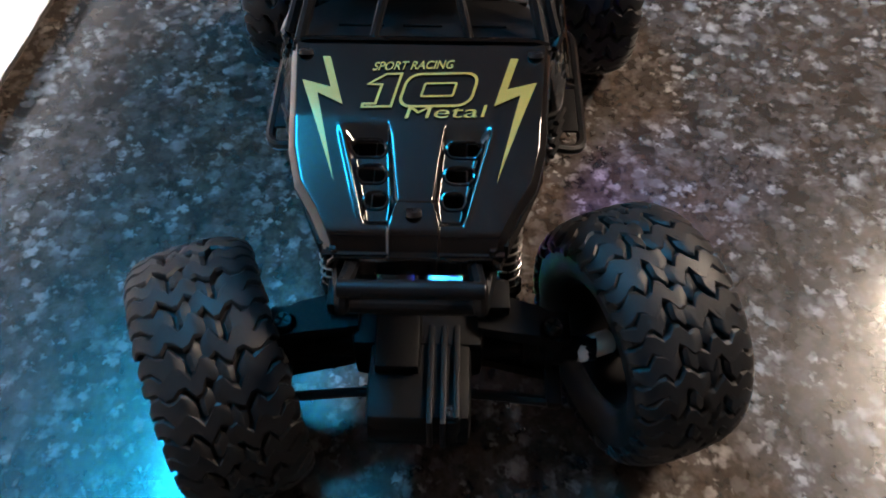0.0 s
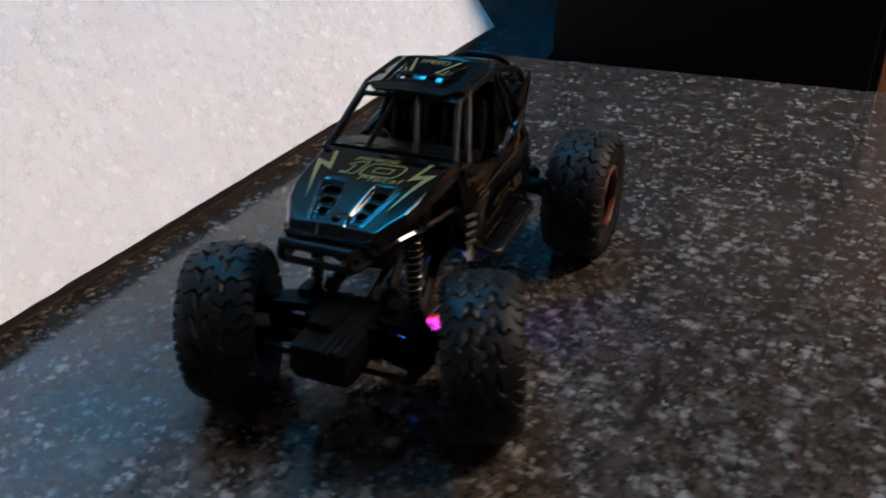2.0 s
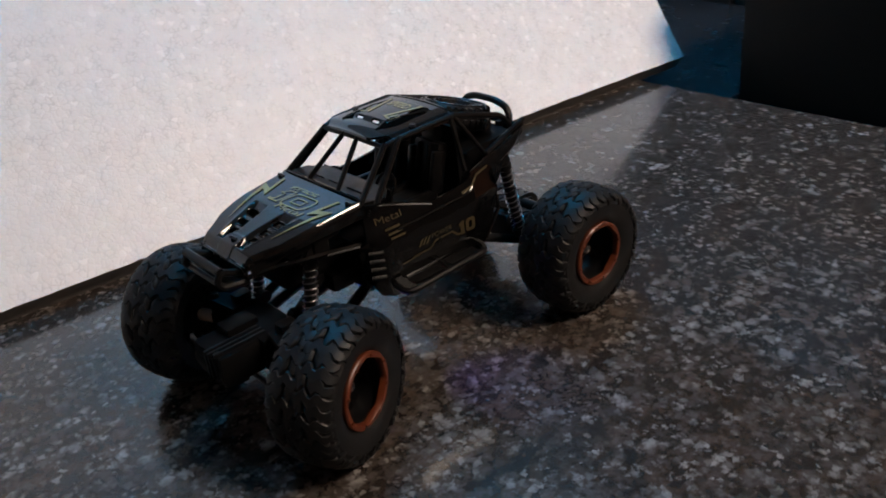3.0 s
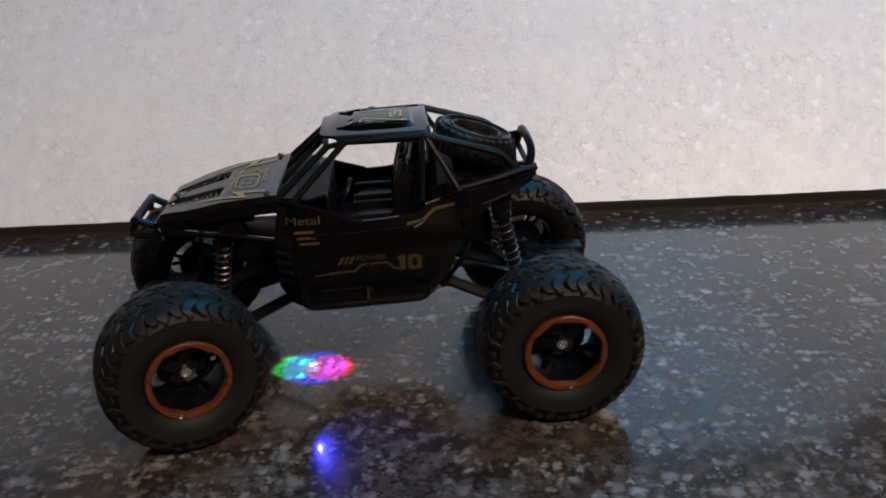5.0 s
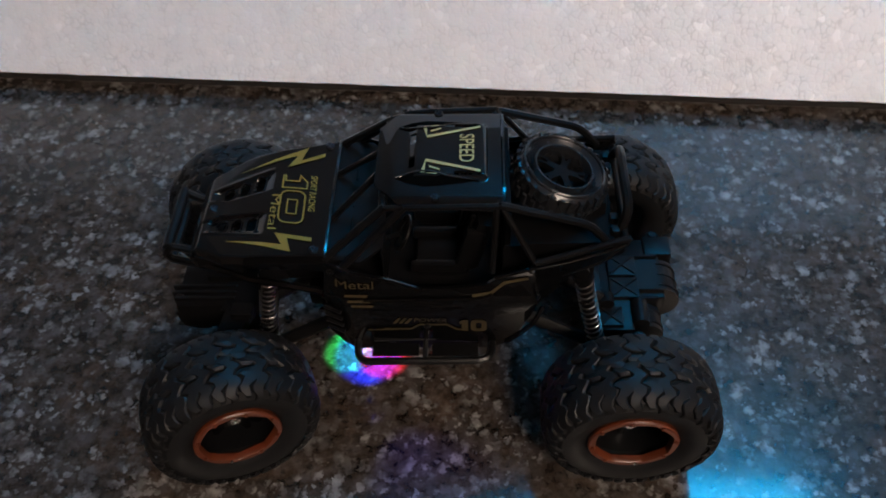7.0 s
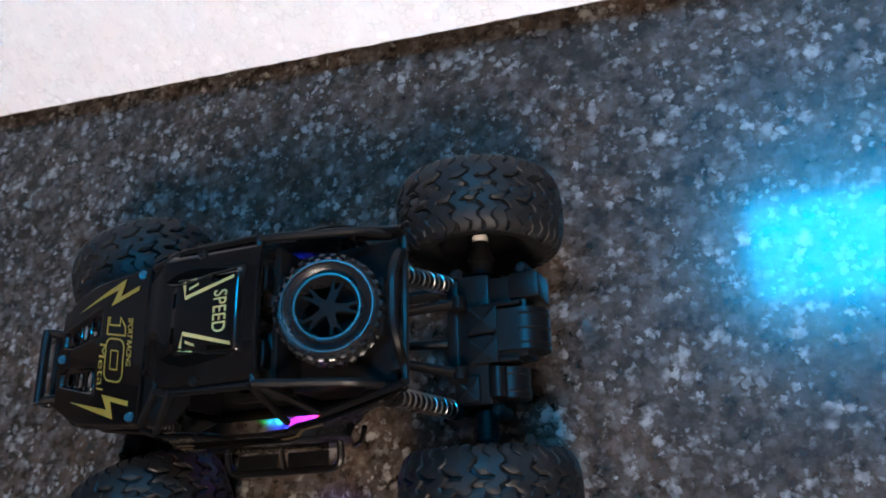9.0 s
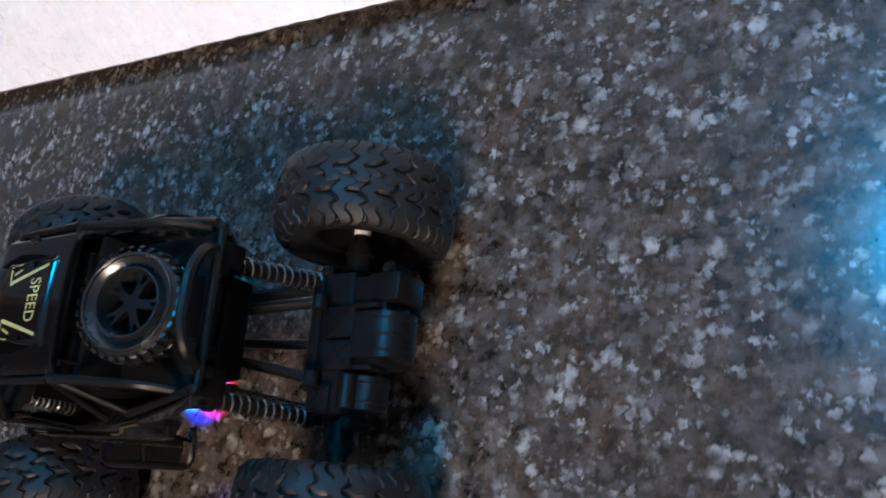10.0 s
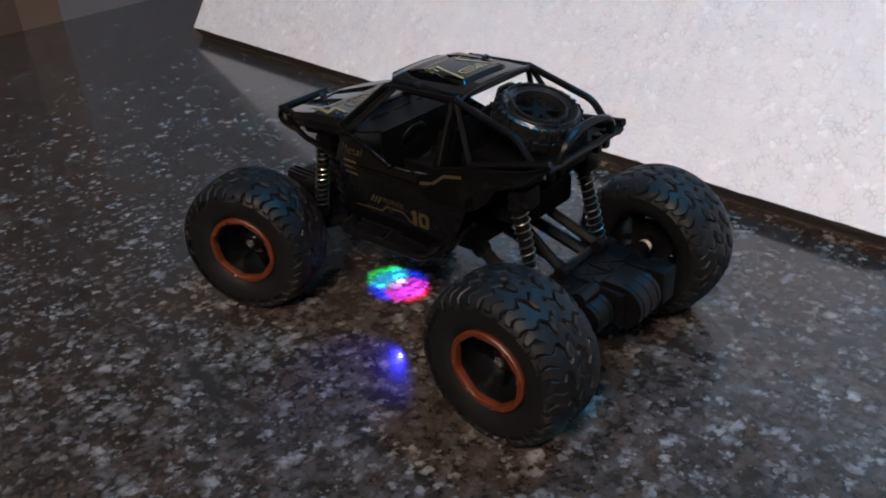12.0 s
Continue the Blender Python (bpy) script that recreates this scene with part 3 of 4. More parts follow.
def screw_mesh(r, h):
    """A cross-head screw, head towards -y."""
    bm = bmesh.new()
    lathe(bm, [(r, 0.0), (r, -h * 0.6), (r * 0.9, -h), (r * 0.80, -h), (r * 0.78, -h * 0.45), (r * 0.1, -h * 0.45)], 18)
    for k in range(4):
        wedge = [(0.12, 0.12), (0.70, 0.12), (0.66, 0.36), (0.53, 0.53), (0.36, 0.66), (0.12, 0.70)]
        q = Matrix.Rotation(math.pi / 2 * k + 0.4, 3, "Y")
        slab(bm, wedge, lambda u, v, d: q @ Vector((r * u, -h + d, r * v)), h * 0.6)
    return bm


def wheel(x, y, seed, steer=0.0, spin=0.0):
    """A wheel with its centre at x, y, facing outwards."""
    rng = random.Random(seed)
    m = pose(x, y, AXLE_Z, 0, 0, (0 if y < 0 else 180) + steer) @ Matrix.Rotation(radians(spin), 4, "Y")
    w = part("wheel", rim_mesh(), SATIN, car, "black spoked toy wheel")
    w.matrix_local = m
    part("spokes", spokes_mesh(), GLOSS, w, "black five-spoke wheel centre", 20.0)
    bm = bmesh.new()
    lathe(bm, [(0.0030, -0.0006), (0.0110, -0.0004), (0.0134, 0.0012), (0.0134, 0.0030), (0.0105, 0.0016), (0.0060, 0.0016), (0.0056, 0.0060), (0.0030, 0.0060)], 40, closed=True)
    part("wheel_back", bm, MATTE, w, "dark disc behind the spokes")
    part("tyre", tyre_mesh(), RUBBER, w, "black rubber tyre", 30.0)
    tagged(part("tread", tread_mesh(rng), RUBBER, w, "black knobbly tread blocks", 30.0), kind="stuff")
    part("bead_ring", bead_ring_mesh(), ORANGE, w, "orange plastic wheel ring")
    s = part("hub_screw", screw_mesh(0.0031, 0.0028), CHROME, w, "bright steel hub screw")
    s.location = (0, -0.0052, 0)
    for i in range(8):
        a = 2 * math.pi * (i + 0.5) / 8 + 0.2
        b = part("ring_bolt", screw_mesh(0.00105, 0.0009), CHROME if i == 5 else ORANGE, w)
        b.location = (0.0194 * math.cos(a), -0.0178, 0.0194 * math.sin(a))
    bm = bmesh.new()
    lathe(bm, [(0.0034, 0.0085), (0.0040, 0.0095), (0.0040, 0.0205), (0.0032, 0.0220)], 12)
    part("hex_hub", bm, NYLON, w, "off-white nylon hex hub")
    return w


# the front pair is steered about pins inboard of the hubs
wheel(-0.0994, -0.0715, 1, 22, 12)
wheel(-0.1170, 0.0630, 2, 22, 70)
wheel(AXLE_X, -0.0722, 3, 0, -20)
wheel(AXLE_X, 0.0645, 4, 0, 40)

# bonnet ----------------------------------------------------------------
HOOD_W = [(-0.1145, 0.0235), (-0.104, 0.0285), (-0.096, 0.0335), (-0.085, 0.0362), (-0.046, 0.0395)]


def hood_plane(x):
    t = (x + 0.046) / -0.0695
    return 0.1192 - 0.0695 * (0.105 * t + 0.155 * max(0.0, t - 0.42) ** 1.25)


def hood_lines(x):
    """Half widths at x: top of the spine, foot of the spine, outer ridge of the vent channel, edge of the bonnet."""
    return (lerp_table(x, [(-0.1075, 0.0064), (-0.1010, 0.0043), (-0.0770, 0.0078)]), lerp_table(x, [(-0.1075, 0.0074), (-0.1010, 0.0070), (-0.0770, 0.0086)]),
            lerp_table(x, [(-0.1075, 0.0140), (-0.0770, 0.0220)]), lerp_table(x, HOOD_W))


def hood_z(x, y):
    top, foot, ridge, w = hood_lines(x)
    v = abs(y)
    z = hood_plane(x) - 0.004 * smooth_step(-0.110, -0.1155, x)
    # sloping border
    z -= 0.0030 * max(0.0, (v - (w - 0.0022)) / 0.0022) ** 1.25
    # sunk channels with the vents, either side of the spine, closed by a low ridge
    along = smooth_step(-0.0765, -0.0830, x) * smooth_step(-0.1090, -0.1060, x)
    flat = foot + (ridge - foot) * 0.72
    z -= 0.0019 * along * smooth_step(top, foot, v) * (1 - smooth_step(flat, ridge, v))
    z += 0.0003 * along * (1 - smooth_step(0.0, 0.0016, abs(v - ridge)))
    z += 0.0007 * smooth_step(-0.1010, -0.1030, x) * (1 - smooth_step(top, top + 0.0010, v))
    return z


def hood_point(s, t):
    x = -0.1155 + s * 0.0700
    top, foot, ridge, w = hood_lines(x)
    knots = [(0.0, 0.0), (0.12, top), (0.24, foot), (0.40, foot + (ridge - foot) * 0.72), (0.50, ridge - 0.0002), (0.58, ridge + 0.0014), (0.82, w - 0.0022), (0.91, w - 0.0011), (1.0, w)]
    u = 2 * t - 1
    y = math.copysign(lerp_table(abs(u), knots), u)
    return (x, y, hood_z(x, y))


VENTS = [(s, x, dy, w) for s in (1, -1) for x, dy, w in ((-0.0845, 0.0134, 0.0094), (-0.0925, 0.0121, 0.0078), (-0.1002, 0.0106, 0.0060))]


def in_vent(x, y):
    """True within a rounded vent slot of the bonnet."""
    for s, x0, dy, w in VENTS:
        u, v = max(0.0, abs(y - s * dy) - (w / 2 - 0.0022)), max(0.0, abs(x - x0) - 0.0003)
        if math.hypot(u, v) < 0.0024:
            return True
    return False


hood = part("bonnet", grid_sheet(bmesh.new(), 110, 150, hood_point, 0.0014, in_vent), TOPBLACK, car, "glossy black bonnet with yellow prints", 35.0)
bm = bmesh.new()
sweep(bm, [(-0.0458, -0.0385, 0.1184), (-0.0458, -0.0340, 0.1198), (-0.0458, 0.0340, 0.1198), (-0.0458, 0.0385, 0.1184)], 0.0009, 6)
part("bonnet_lip", bm, GLOSS, hood, "thin glossy rear lip")


def on_hood(x0, y0, turn=0.0, lift=0.0005):
    c, s = math.cos(radians(turn)), math.sin(radians(turn))

    def place(u, v):
        u, v = u * c - v * s, u * s + v * c
        return (x0 + v, y0 - u, hood_plane(x0 + v) + lift)

    return place


for s in (1, -1):
    bm = bmesh.new()
    pts = [(0.0301, -0.0530), (0.0277, -0.0530), (0.0226, -0.0715), (0.0302, -0.0672), (0.0232, -0.0965), (0.0352, -0.0622), (0.0266, -0.0650)]
    print_shape(bm, [(-s * (y - 0.0010), x + 0.07) for y, x in pts], lambda u, v: (u, v, 0))
    bmesh.ops.subdivide_edges(bm, edges=bm.edges[:], cuts=5, use_grid_fill=True)
    at = on_hood(-0.07, 0.0)
    for v in bm.verts:
        v.co = at(v.co.x, v.co.y)
    part("lightning_print", bm, HOODGOLD, hood, "yellow lightning bolt print")
part("lettering", lettering("SPORT RACING", 0.0034, 0.0235, on_hood(-0.0562, 0.0018, 3.0), 0.3, 0.02), HOODGOLD, hood, "yellow printed lettering")
part("lettering", lettering("Metal", 0.0044, 0.0225, on_hood(-0.0738, -0.0080, 2.5), 0.3, 0.0), HOODGOLD, hood, "yellow printed lettering")


def rounded_rect(w, h, r, n=5, slant=0.0):
    out = []
    for cx, cy, a0 in ((w / 2 - r, h / 2 - r, 0), (-w / 2 + r, h / 2 - r, 90), (-w / 2 + r, -h / 2 + r, 180), (w / 2 - r, -h / 2 + r, 270)):
        for i in range(n + 1):
            a = radians(a0 + 90 * i / n)
            x, y = cx + r * math.cos(a), cy + r * math.sin(a)
            out.append((x + slant * y, y))
    return out


bm = bmesh.new()
at = on_hood(-0.0655, -0.0058, 2.5)
ring_shape(bm, rounded_rect(0.0215, 0.0132, 0.0042, slant=0.28), rounded_rect(0.0197, 0.0114, 0.0034, slant=0.28), at)
ring_shape(bm, rounded_rect(0.0098, 0.0056, 0.0008, slant=0.28), rounded_rect(0.0084, 0.0042, 0.0004, slant=0.28), at)
at = on_hood(-0.0660, 0.0106, 2.5)
one = [(-0.0048, 0.0022), (0.0012, 0.0066), (0.0062, 0.0066), (0.0028, -0.0066), (-0.0062, -0.0066), (-0.0058, -0.0046), (-0.0022, -0.0046), (-0.0006, 0.0018)]
ins = []
for i, p in enumerate(one):
    a, b, c = Vector(one[i - 1]), Vector(p), Vector(one[(i + 1) % 8])
    n1, n2 = (b - a).normalized(), (c - b).normalized()
    n1, n2 = Vector((n1.y, -n1.x)), Vector((n2.y, -n2.x))
    k = (n1 + n2) / max(0.35, 1 + n1.dot(n2))
    ins.append(tuple(b + k * 0.0008))
ring_shape(bm, one, ins, at)
part("number_print", bm, HOODGOLD, hood, "yellow outlined number ten")

VENT = worn(material("black_opening_shade", (0.001, 0.001, 0.001), 0.9, spec=0.02), amount=0.1, rough=(0.85, 0.95), bump=0.0)
for s, x, dy, w in VENTS:
    bm = bmesh.new()
    sweep(bm, [(x + v, s * dy + u, hood_z(x + v, s * dy + u) + 0.0001) for u, v in rounded_rect(w + 0.0004, 0.0054, 0.0024)], 0.00050, 6, closed=True)
    part("vent_rim", bm, GLOSS, hood, "glossy rounded rim of an open vent slot")
for x, y in ((-0.0515, 0.0342), (-0.0515, -0.0342), (-0.1062, 0.0)):
    b = part("bonnet_screw", screw_mesh(0.0023, 0.0014), SCREW, hood, "black cross-head screw")
    b.matrix_local = pose(x, y, hood_plane(x) + (0.0007 if y == 0 else -0.0002), -90, 0, 0) @ pose(0, 0, 0, 0, 0, 30)

# nose below the bonnet
bm = bmesh.new()
slab(bm, [(-0.0245, 0.0), (0.0245, 0.0), (0.0215, -0.0105), (-0.0215, -0.0105)], lambda u, v, d: (-0.1150 + d - v * 0.1, u, 0.1035 + v), 0.0016)
part("nose", bm, GLOSS, car, "glossy black nose below the bonnet")

# lamp housings and inner plates between the bonnet's edge and the fender bar
for s in (1, -1):
    bm = bmesh.new()
    slab(bm, [(-0.1120, 0.0), (-0.1110, -0.0085), (-0.0930, -0.0070), (-0.0900, -0.0105), (-0.0600, -0.0100), (-0.0570, 0.0)], lambda u, v, d: (u, s * (0.0255 + 0.16 * (u + 0.112) - d), hood_plane(u) - 0.0032 + v), 0.0020)
    part("inner_fender", bm, MATTE, car, "dark plastic inner fender plate")

# front bumper hoop
bm = bmesh.new()
for s in (1, -1):
    sweep(bm, rounded([(-0.112, s * 0.0165, 0.0975), (-0.1205, s * 0.0172, 0.1010), (-0.1256, s * 0.0180, 0.1036), (-0.1288, s * 0.0182, 0.0985), (-0.1262, s * 0.0186, 0.0950), (-0.1125, s * 0.021, 0.0940)], 0.003), 0.0021, 8)
sweep(bm, [(-0.1262, -0.0190, 0.1036), (-0.1262, 0.0190, 0.1036)], 0.0025, 10)
sweep(bm, [(-0.1262, -0.0186, 0.0952), (-0.1262, 0.0186, 0.0952)], 0.0019, 8)
part("front_bumper", bm, SATIN, car, "black tubular front bumper")

# side panels -------------------------------------------------------------
FENDER = [(-0.114, 0.1045), (-0.085, 0.1110), (-0.046, 0.1165), (-0.046, 0.1100), (-0.060, 0.1085), (-0.085, 0.1060), (-0.113, 0.0995)]
DOOR = [(-0.046, 0.1165), (-0.038, 0.1155), (-0.020, 0.1095), (-0.006, 0.1045), (0.010, 0.1050), (0.026, 0.1070), (0.033, 0.1120), (0.048, 0.1155),
        (0.052, 0.108), (0.049, 0.092), (0.042, 0.076), (0.036, 0.064), (0.030, 0.0605), (-0.036, 0.0570), (-0.044, 0.060), (-0.051, 0.072), (-0.052, 0.088), (-0.049, 0.098)]
QUARTER = [(0.046, 0.1160), (0.060, 0.1165), (0.078, 0.1185), (0.087, 0.1215), (0.088, 0.1165), (0.076, 0.1105), (0.064, 0.1065), (0.058, 0.098), (0.050, 0.092), (0.049, 0.100)]


def side_y(x, z):
    """Half width of the body at a place on its side."""
    w = lerp_table(x, [(-0.115, 0.0215), (-0.100, 0.0285), (-0.085, 0.0345), (-0.050, 0.0385), (-0.038, 0.0430), (0.030, 0.0445), (0.052, 0.0425), (0.090, 0.0335)])
    if -0.05 < x < 0.05:
        w += 0.0045 * smooth_step(0.112, 0.094, z) - 0.002 * smooth_step(0.075, 0.058, z)
    return w


def side_place(s, out=0.0):
    return lambda u, v, d=0.0: (u, s * (side_y(u, v) + out - d), v)


def panel(outline, s, thick=0.0016):
    """A side plate cut finely, so that it follows the body's bulge."""
    bm = bmesh.new()
    k = len(outline)
    f = bm.faces.new([bm.verts.new((u, 0, v)) for u, v in outline])
    f.normal_update()
    bmesh.ops.triangulate(bm, faces=[f])
    bmesh.ops.subdivide_edges(bm, edges=bm.edges[:], cuts=3, use_grid_fill=True)
    r = bmesh.ops.extrude_face_region(bm, geom=bm.faces[:])
    inner = {v for v in r["geom"] if isinstance(v, bmesh.types.BMVert)}
    for v in bm.verts:
        x, z = v.co.x, v.co.z
        v.co.y = s * (side_y(x, z) - (thick if v in inner else 0.0))
    return bm


for s in (-1, 1):
    part("fender", panel(FENDER, s), GLOSS, car, "glossy black front wing")
    door = part("door_panel", panel(DOOR, s), GLOSS, car, "glossy black side panel with dull gold prints")
    part("rear_quarter", panel(QUARTER, s), GLOSS, car, "glossy black rear quarter panel")
    # raised ribs along the panel
    for pts, r in (([(-0.046, 0.1168), (-0.038, 0.1160), (-0.020, 0.1100), (-0.006, 0.1052), (-0.003, 0.1040)], 0.0011), ([(-0.030, 0.0985), (-0.005, 0.0992), (0.024, 0.1005), (0.029, 0.1030)], 0.0009),
                   ([(0.030, 0.1118), (0.047, 0.1160), (0.060, 0.1165), (0.078, 0.1187), (0.088, 0.1216)], 0.0008), ([(-0.1135, 0.0965), (-0.098, 0.0990), (-0.080, 0.0985), (-0.050, 0.0945)], 0.0017),
                   ([(0.036, 0.0655), (0.046, 0.078), (0.053, 0.087)], 0.0013)):
        bm = bmesh.new()
        sweep(bm, [side_place(s, 0.0003)(p.x, p.y) for p in rounded([(q[0], q[1], 0) for q in pts], 0.004)], r, 6)
        part("panel_rib", bm, GLOSS, door)
    # louvres behind the front wheel
    for i in range(4):
        bm = bmesh.new()
        z = 0.0895 - i * 0.0052
        sweep(bm, [side_place(s, 0.0004)(-0.0495, z), side_place(s, 0.0004)(-0.0415, z - 0.001)], 0.0011, 6)
        part("louvre", bm, SATIN, door)

    def on_side(x0, z0, lift=0.0005):
        # reads left to right from outside
        return lambda u, v: (x0 + (u if s < 0 else -u), s * (side_y(x0 + (u if s < 0 else -u), z0 + v) + lift), z0 + v)

    part("lettering", lettering("Metal", 0.0040, 0.0175, on_side(-0.0335, 0.1085 - 0.002), 0.0, 0.0), DULLGOLD, door, "dull gold printed lettering")
    part("lettering", lettering("POWER", 0.0030, 0.0155, on_side(0.0005, 0.0852), 0.2, 0.0), DULLGOLD, door, "dull gold printed lettering")
    bm = bmesh.new()
    at = on_side(0.0200, 0.0815)
    print_shape(bm, [(-0.0052, -0.0043), (-0.0022, -0.0043), (-0.0022, 0.0043), (-0.0040, 0.0043), (-0.0062, 0.0031), (-0.0062, 0.0012), (-0.0052, 0.0016)], at)
    ring_shape(bm, [(u + 0.0028, v) for u, v in rounded_rect(0.0074, 0.0086, 0.0020)], [(u + 0.0028, v) for u, v in rounded_rect(0.0026, 0.0046, 0.0009)], at)
    part("number_print", bm, DULLGOLD, door, "dull gold printed number ten")
    bm = bmesh.new()
    for i in range(3):
        at = on_side(-0.0335 + 0.0012 * i, 0.1008 - 0.0029 * i)
        print_shape(bm, [(-0.0052, -0.0007), (0.0052, -0.0007), (0.0058, 0.0007), (-0.0046, 0.0007)], at)
        at = on_side(-0.0155 + 0.0027 * i, 0.0842)
        print_shape(bm, [(-0.0022, -0.0021), (-0.0006, -0.0021), (0.0022, 0.0021), (0.0006, 0.0021)], at)
    part("stripe_print", bm, DULLGOLD, door, "dull gold stripes")

    def line_print(bm, pts, w):
        for (a, b), (c, d) in zip(pts, pts[1:]):
            e = Vector((c - a, d - b)).normalized() * w
            q = [(a - e.y, b + e.x), (c - e.y + e.x * 0.4, d + e.x + e.y * 0.4), (c + e.y + e.x * 0.4, d - e.x + e.y * 0.4), (a + e.y, b - e.x)]
            bm.faces.new([bm.verts.new(on_side(x if s < 0 else x, z)(0, 0)) for x, z in q])

    bm = bmesh.new()
    line_print(bm, [(-0.022, 0.0775), (-0.009, 0.0780), (-0.005, 0.0815), (0.008, 0.0820), (0.0125, 0.0782), (0.0145, 0.0782)], 0.0006)
    line_print(bm, [(-0.030, 0.0765), (-0.018, 0.0772)], 0.0004)
    part("line_print", bm, DULLGOLD, door, "dull gold zigzag line")
    bm = bmesh.new()
    line_print(bm, [(0.020, 0.1020), (0.0285, 0.1035), (0.0345, 0.1085), (0.0450, 0.1100)], 0.0008)
    part("line_print", bm, DULLGOLD, door, "dull gold zigzag line")
    b = part("panel_screw", screw_mesh(0.0016, 0.0010), SATIN, door)
    b.matrix_local = pose(-0.0015, s * (side_y(0, 0.081) + 0.0002), 0.0805, 0, 0, 0 if s < 0 else 180)
    b = part("panel_screw", screw_mesh(0.0016, 0.0010), SATIN, door)
    b.matrix_local = pose(-0.0440, s * (side_y(-0.044, 0.109) + 0.0002), 0.1125, 0, 0, 0 if s < 0 else 180)

    # side step
    step = bmesh.new()
    sweep(step, rounded([(-0.036, s * 0.041, 0.0655), (-0.036, s * 0.0570, 0.0625), (0.029, s * 0.0570, 0.0640), (0.029, s * 0.041, 0.0670)], 0.007, 5), 0.0019, 8)
    sweep(step, [(-0.028, s * 0.0465, 0.0665), (0.022, s * 0.0465, 0.0685)], 0.0013, 6)
    sweep(step, [(-0.003, s * 0.0450, 0.0675), (-0.003, s * 0.0570, 0.0633)], 0.0013, 6)
    st = part("side_step", step, SATIN, car, "black tubular side step")
    bm = bmesh.new()
    for a, b in ((-0.0285, -0.006), (0.0, 0.0225)):
        box(bm, ((a + b) / 2, s * 0.0520, 0.0652), (b - a, 0.0070, 0.0012), 0.0004)
    part("tread_plate", bm, MATTE, st)

# cabin floor, tub and dashboard -----------------------------------------
bm = bmesh.new()
box(bm, (-0.003, 0, 0.0745), (0.086, 0.062, 0.030), 0.004)
box(bm, (-0.004, 0, 0.0600), (0.076, 0.050, 0.010), 0.003)
part("chassis_tub", bm, MATTE, car, "dark plastic chassis tub")
for name, at, size in (("front_skid", (-0.048, 0, 0.0680), (0.030, 0.046, 0.012)), ("front_frame", (-0.066, 0, 0.0800), (0.046, 0.030, 0.014)), ("rear_frame", (0.052, 0, 0.0860), (0.030, 0.044, 0.016))):
    bm = bmesh.new()
    box(bm, at, size, 0.003)
    part(name, bm, MATTE, car)
bm = bmesh.new()
slab(bm, [(-0.0465, -0.0385), (-0.0465, 0.0385), (-0.030, 0.0395), (-0.0215, 0.030), (-0.0215, -0.030), (-0.030, -0.0395)], lambda u, v, d: (u, v, 0.1180 + (u + 0.0465) * -0.10 - d), 0.0015)
slab(bm, [(-0.0215, -0.033), (-0.0215, 0.033), (-0.0205, 0.033), (-0.0205, -0.033)], lambda u, v, d: (u, v, 0.1155 - d), 0.024)
part("dashboard", bm, SATIN, car, "smooth dark dashboard panel")
bm = bmesh.new()
for a, b in ((-0.026, -0.012), (-0.006, 0.006), (0.012, 0.026)):
    sweep(bm, [(-0.036, a, 0.1172), (-0.036, b, 0.1172)], 0.0005, 5)
part("dash_ridge", bm, MATTE, car)


def seat(y):
    m = Matrix.Translation((0.0225, y, 0.112)) @ Matrix.Rotation(radians(14), 4, "Y")
    bm = bmesh.new()
    box(bm, (0.006, y, 0.0945), (0.026, 0.022, 0.008), 0.003)
    ob = part("seat", bm, SATIN, car, "black moulded bucket seat")
    pieces = [("backrest", (0, 0, 0), (0.008, 0.023, 0.032), m, 0.003), ("headrest", (0, 0, 0.0205), (0.007, 0.013, 0.010), m, 0.003)]
    for s in (1, -1):
        pieces += [("side_bolster", (-0.003, s * 0.0105, -0.002), (0.009, 0.004, 0.026), m, 0.0016), ("seat_bolster", (0.004, y + s * 0.0105, 0.0985), (0.026, 0.004, 0.006), None, 0.0015)]
    for name, c, size, mm, r in pieces:
        bm = bmesh.new()
        box(bm, c, size, r, mm)
        part(name, bm, SATIN, ob)
    for s in (1, -1):
        bm = bmesh.new()
        sweep(bm, [m @ Vector((-0.0052, s * 0.0045, 0.014)), m @ Vector((-0.0058, s * 0.0052, -0.010))], 0.0012, 5)
        part("seat_belt", bm, MATTE, ob)


for y in (-0.0165, 0.0165):
    seat(y)
bm = bmesh.new()
c = Vector((-0.0125, -0.0165, 0.1105))
mt = Matrix.Translation(c) @ Matrix.Rotation(radians(-62), 4, "Y")
sweep(bm, [mt @ Vector((0.0082 * math.cos(a), 0.0082 * math.sin(a), 0)) for a in [2 * math.pi * i / 24 for i in range(24)]], 0.0010, 6, closed=True)
for a in (0.5, 2.6, 4.7):
    sweep(bm, [c, mt @ Vector((0.0080 * math.cos(a), 0.0080 * math.sin(a), 0))], 0.0008, 5)
sweep(bm, [c, (-0.0215, -0.0165, 0.1065)], 0.0014, 6)
part("steering_wheel", bm, SATIN, car, "small black steering wheel")

# roof ---------------------------------------------------------------------
def roof_z(x, y):
    z = 0.1447 + 0.0022 * (1 - (y / 0.031) ** 2) - 0.0016 * smooth_step(-0.012, -0.0215, x) ** 1.6
    z -= 0.0022 * smooth_step(0.0265, 0.0318, abs(y))
    edge = 0.0172
    inside = (1 - smooth_step(edge - 0.0015, edge + 0.0015, abs(y))) * smooth_step(-0.009, -0.004, x) * (1 - smooth_step(0.0255, 0.0275, x))
    return z + 0.0017 * inside


ROOF_W = [(-0.0225, 0.0185), (-0.0125, 0.0290), (-0.010, 0.0308), (0.034, 0.0318)]


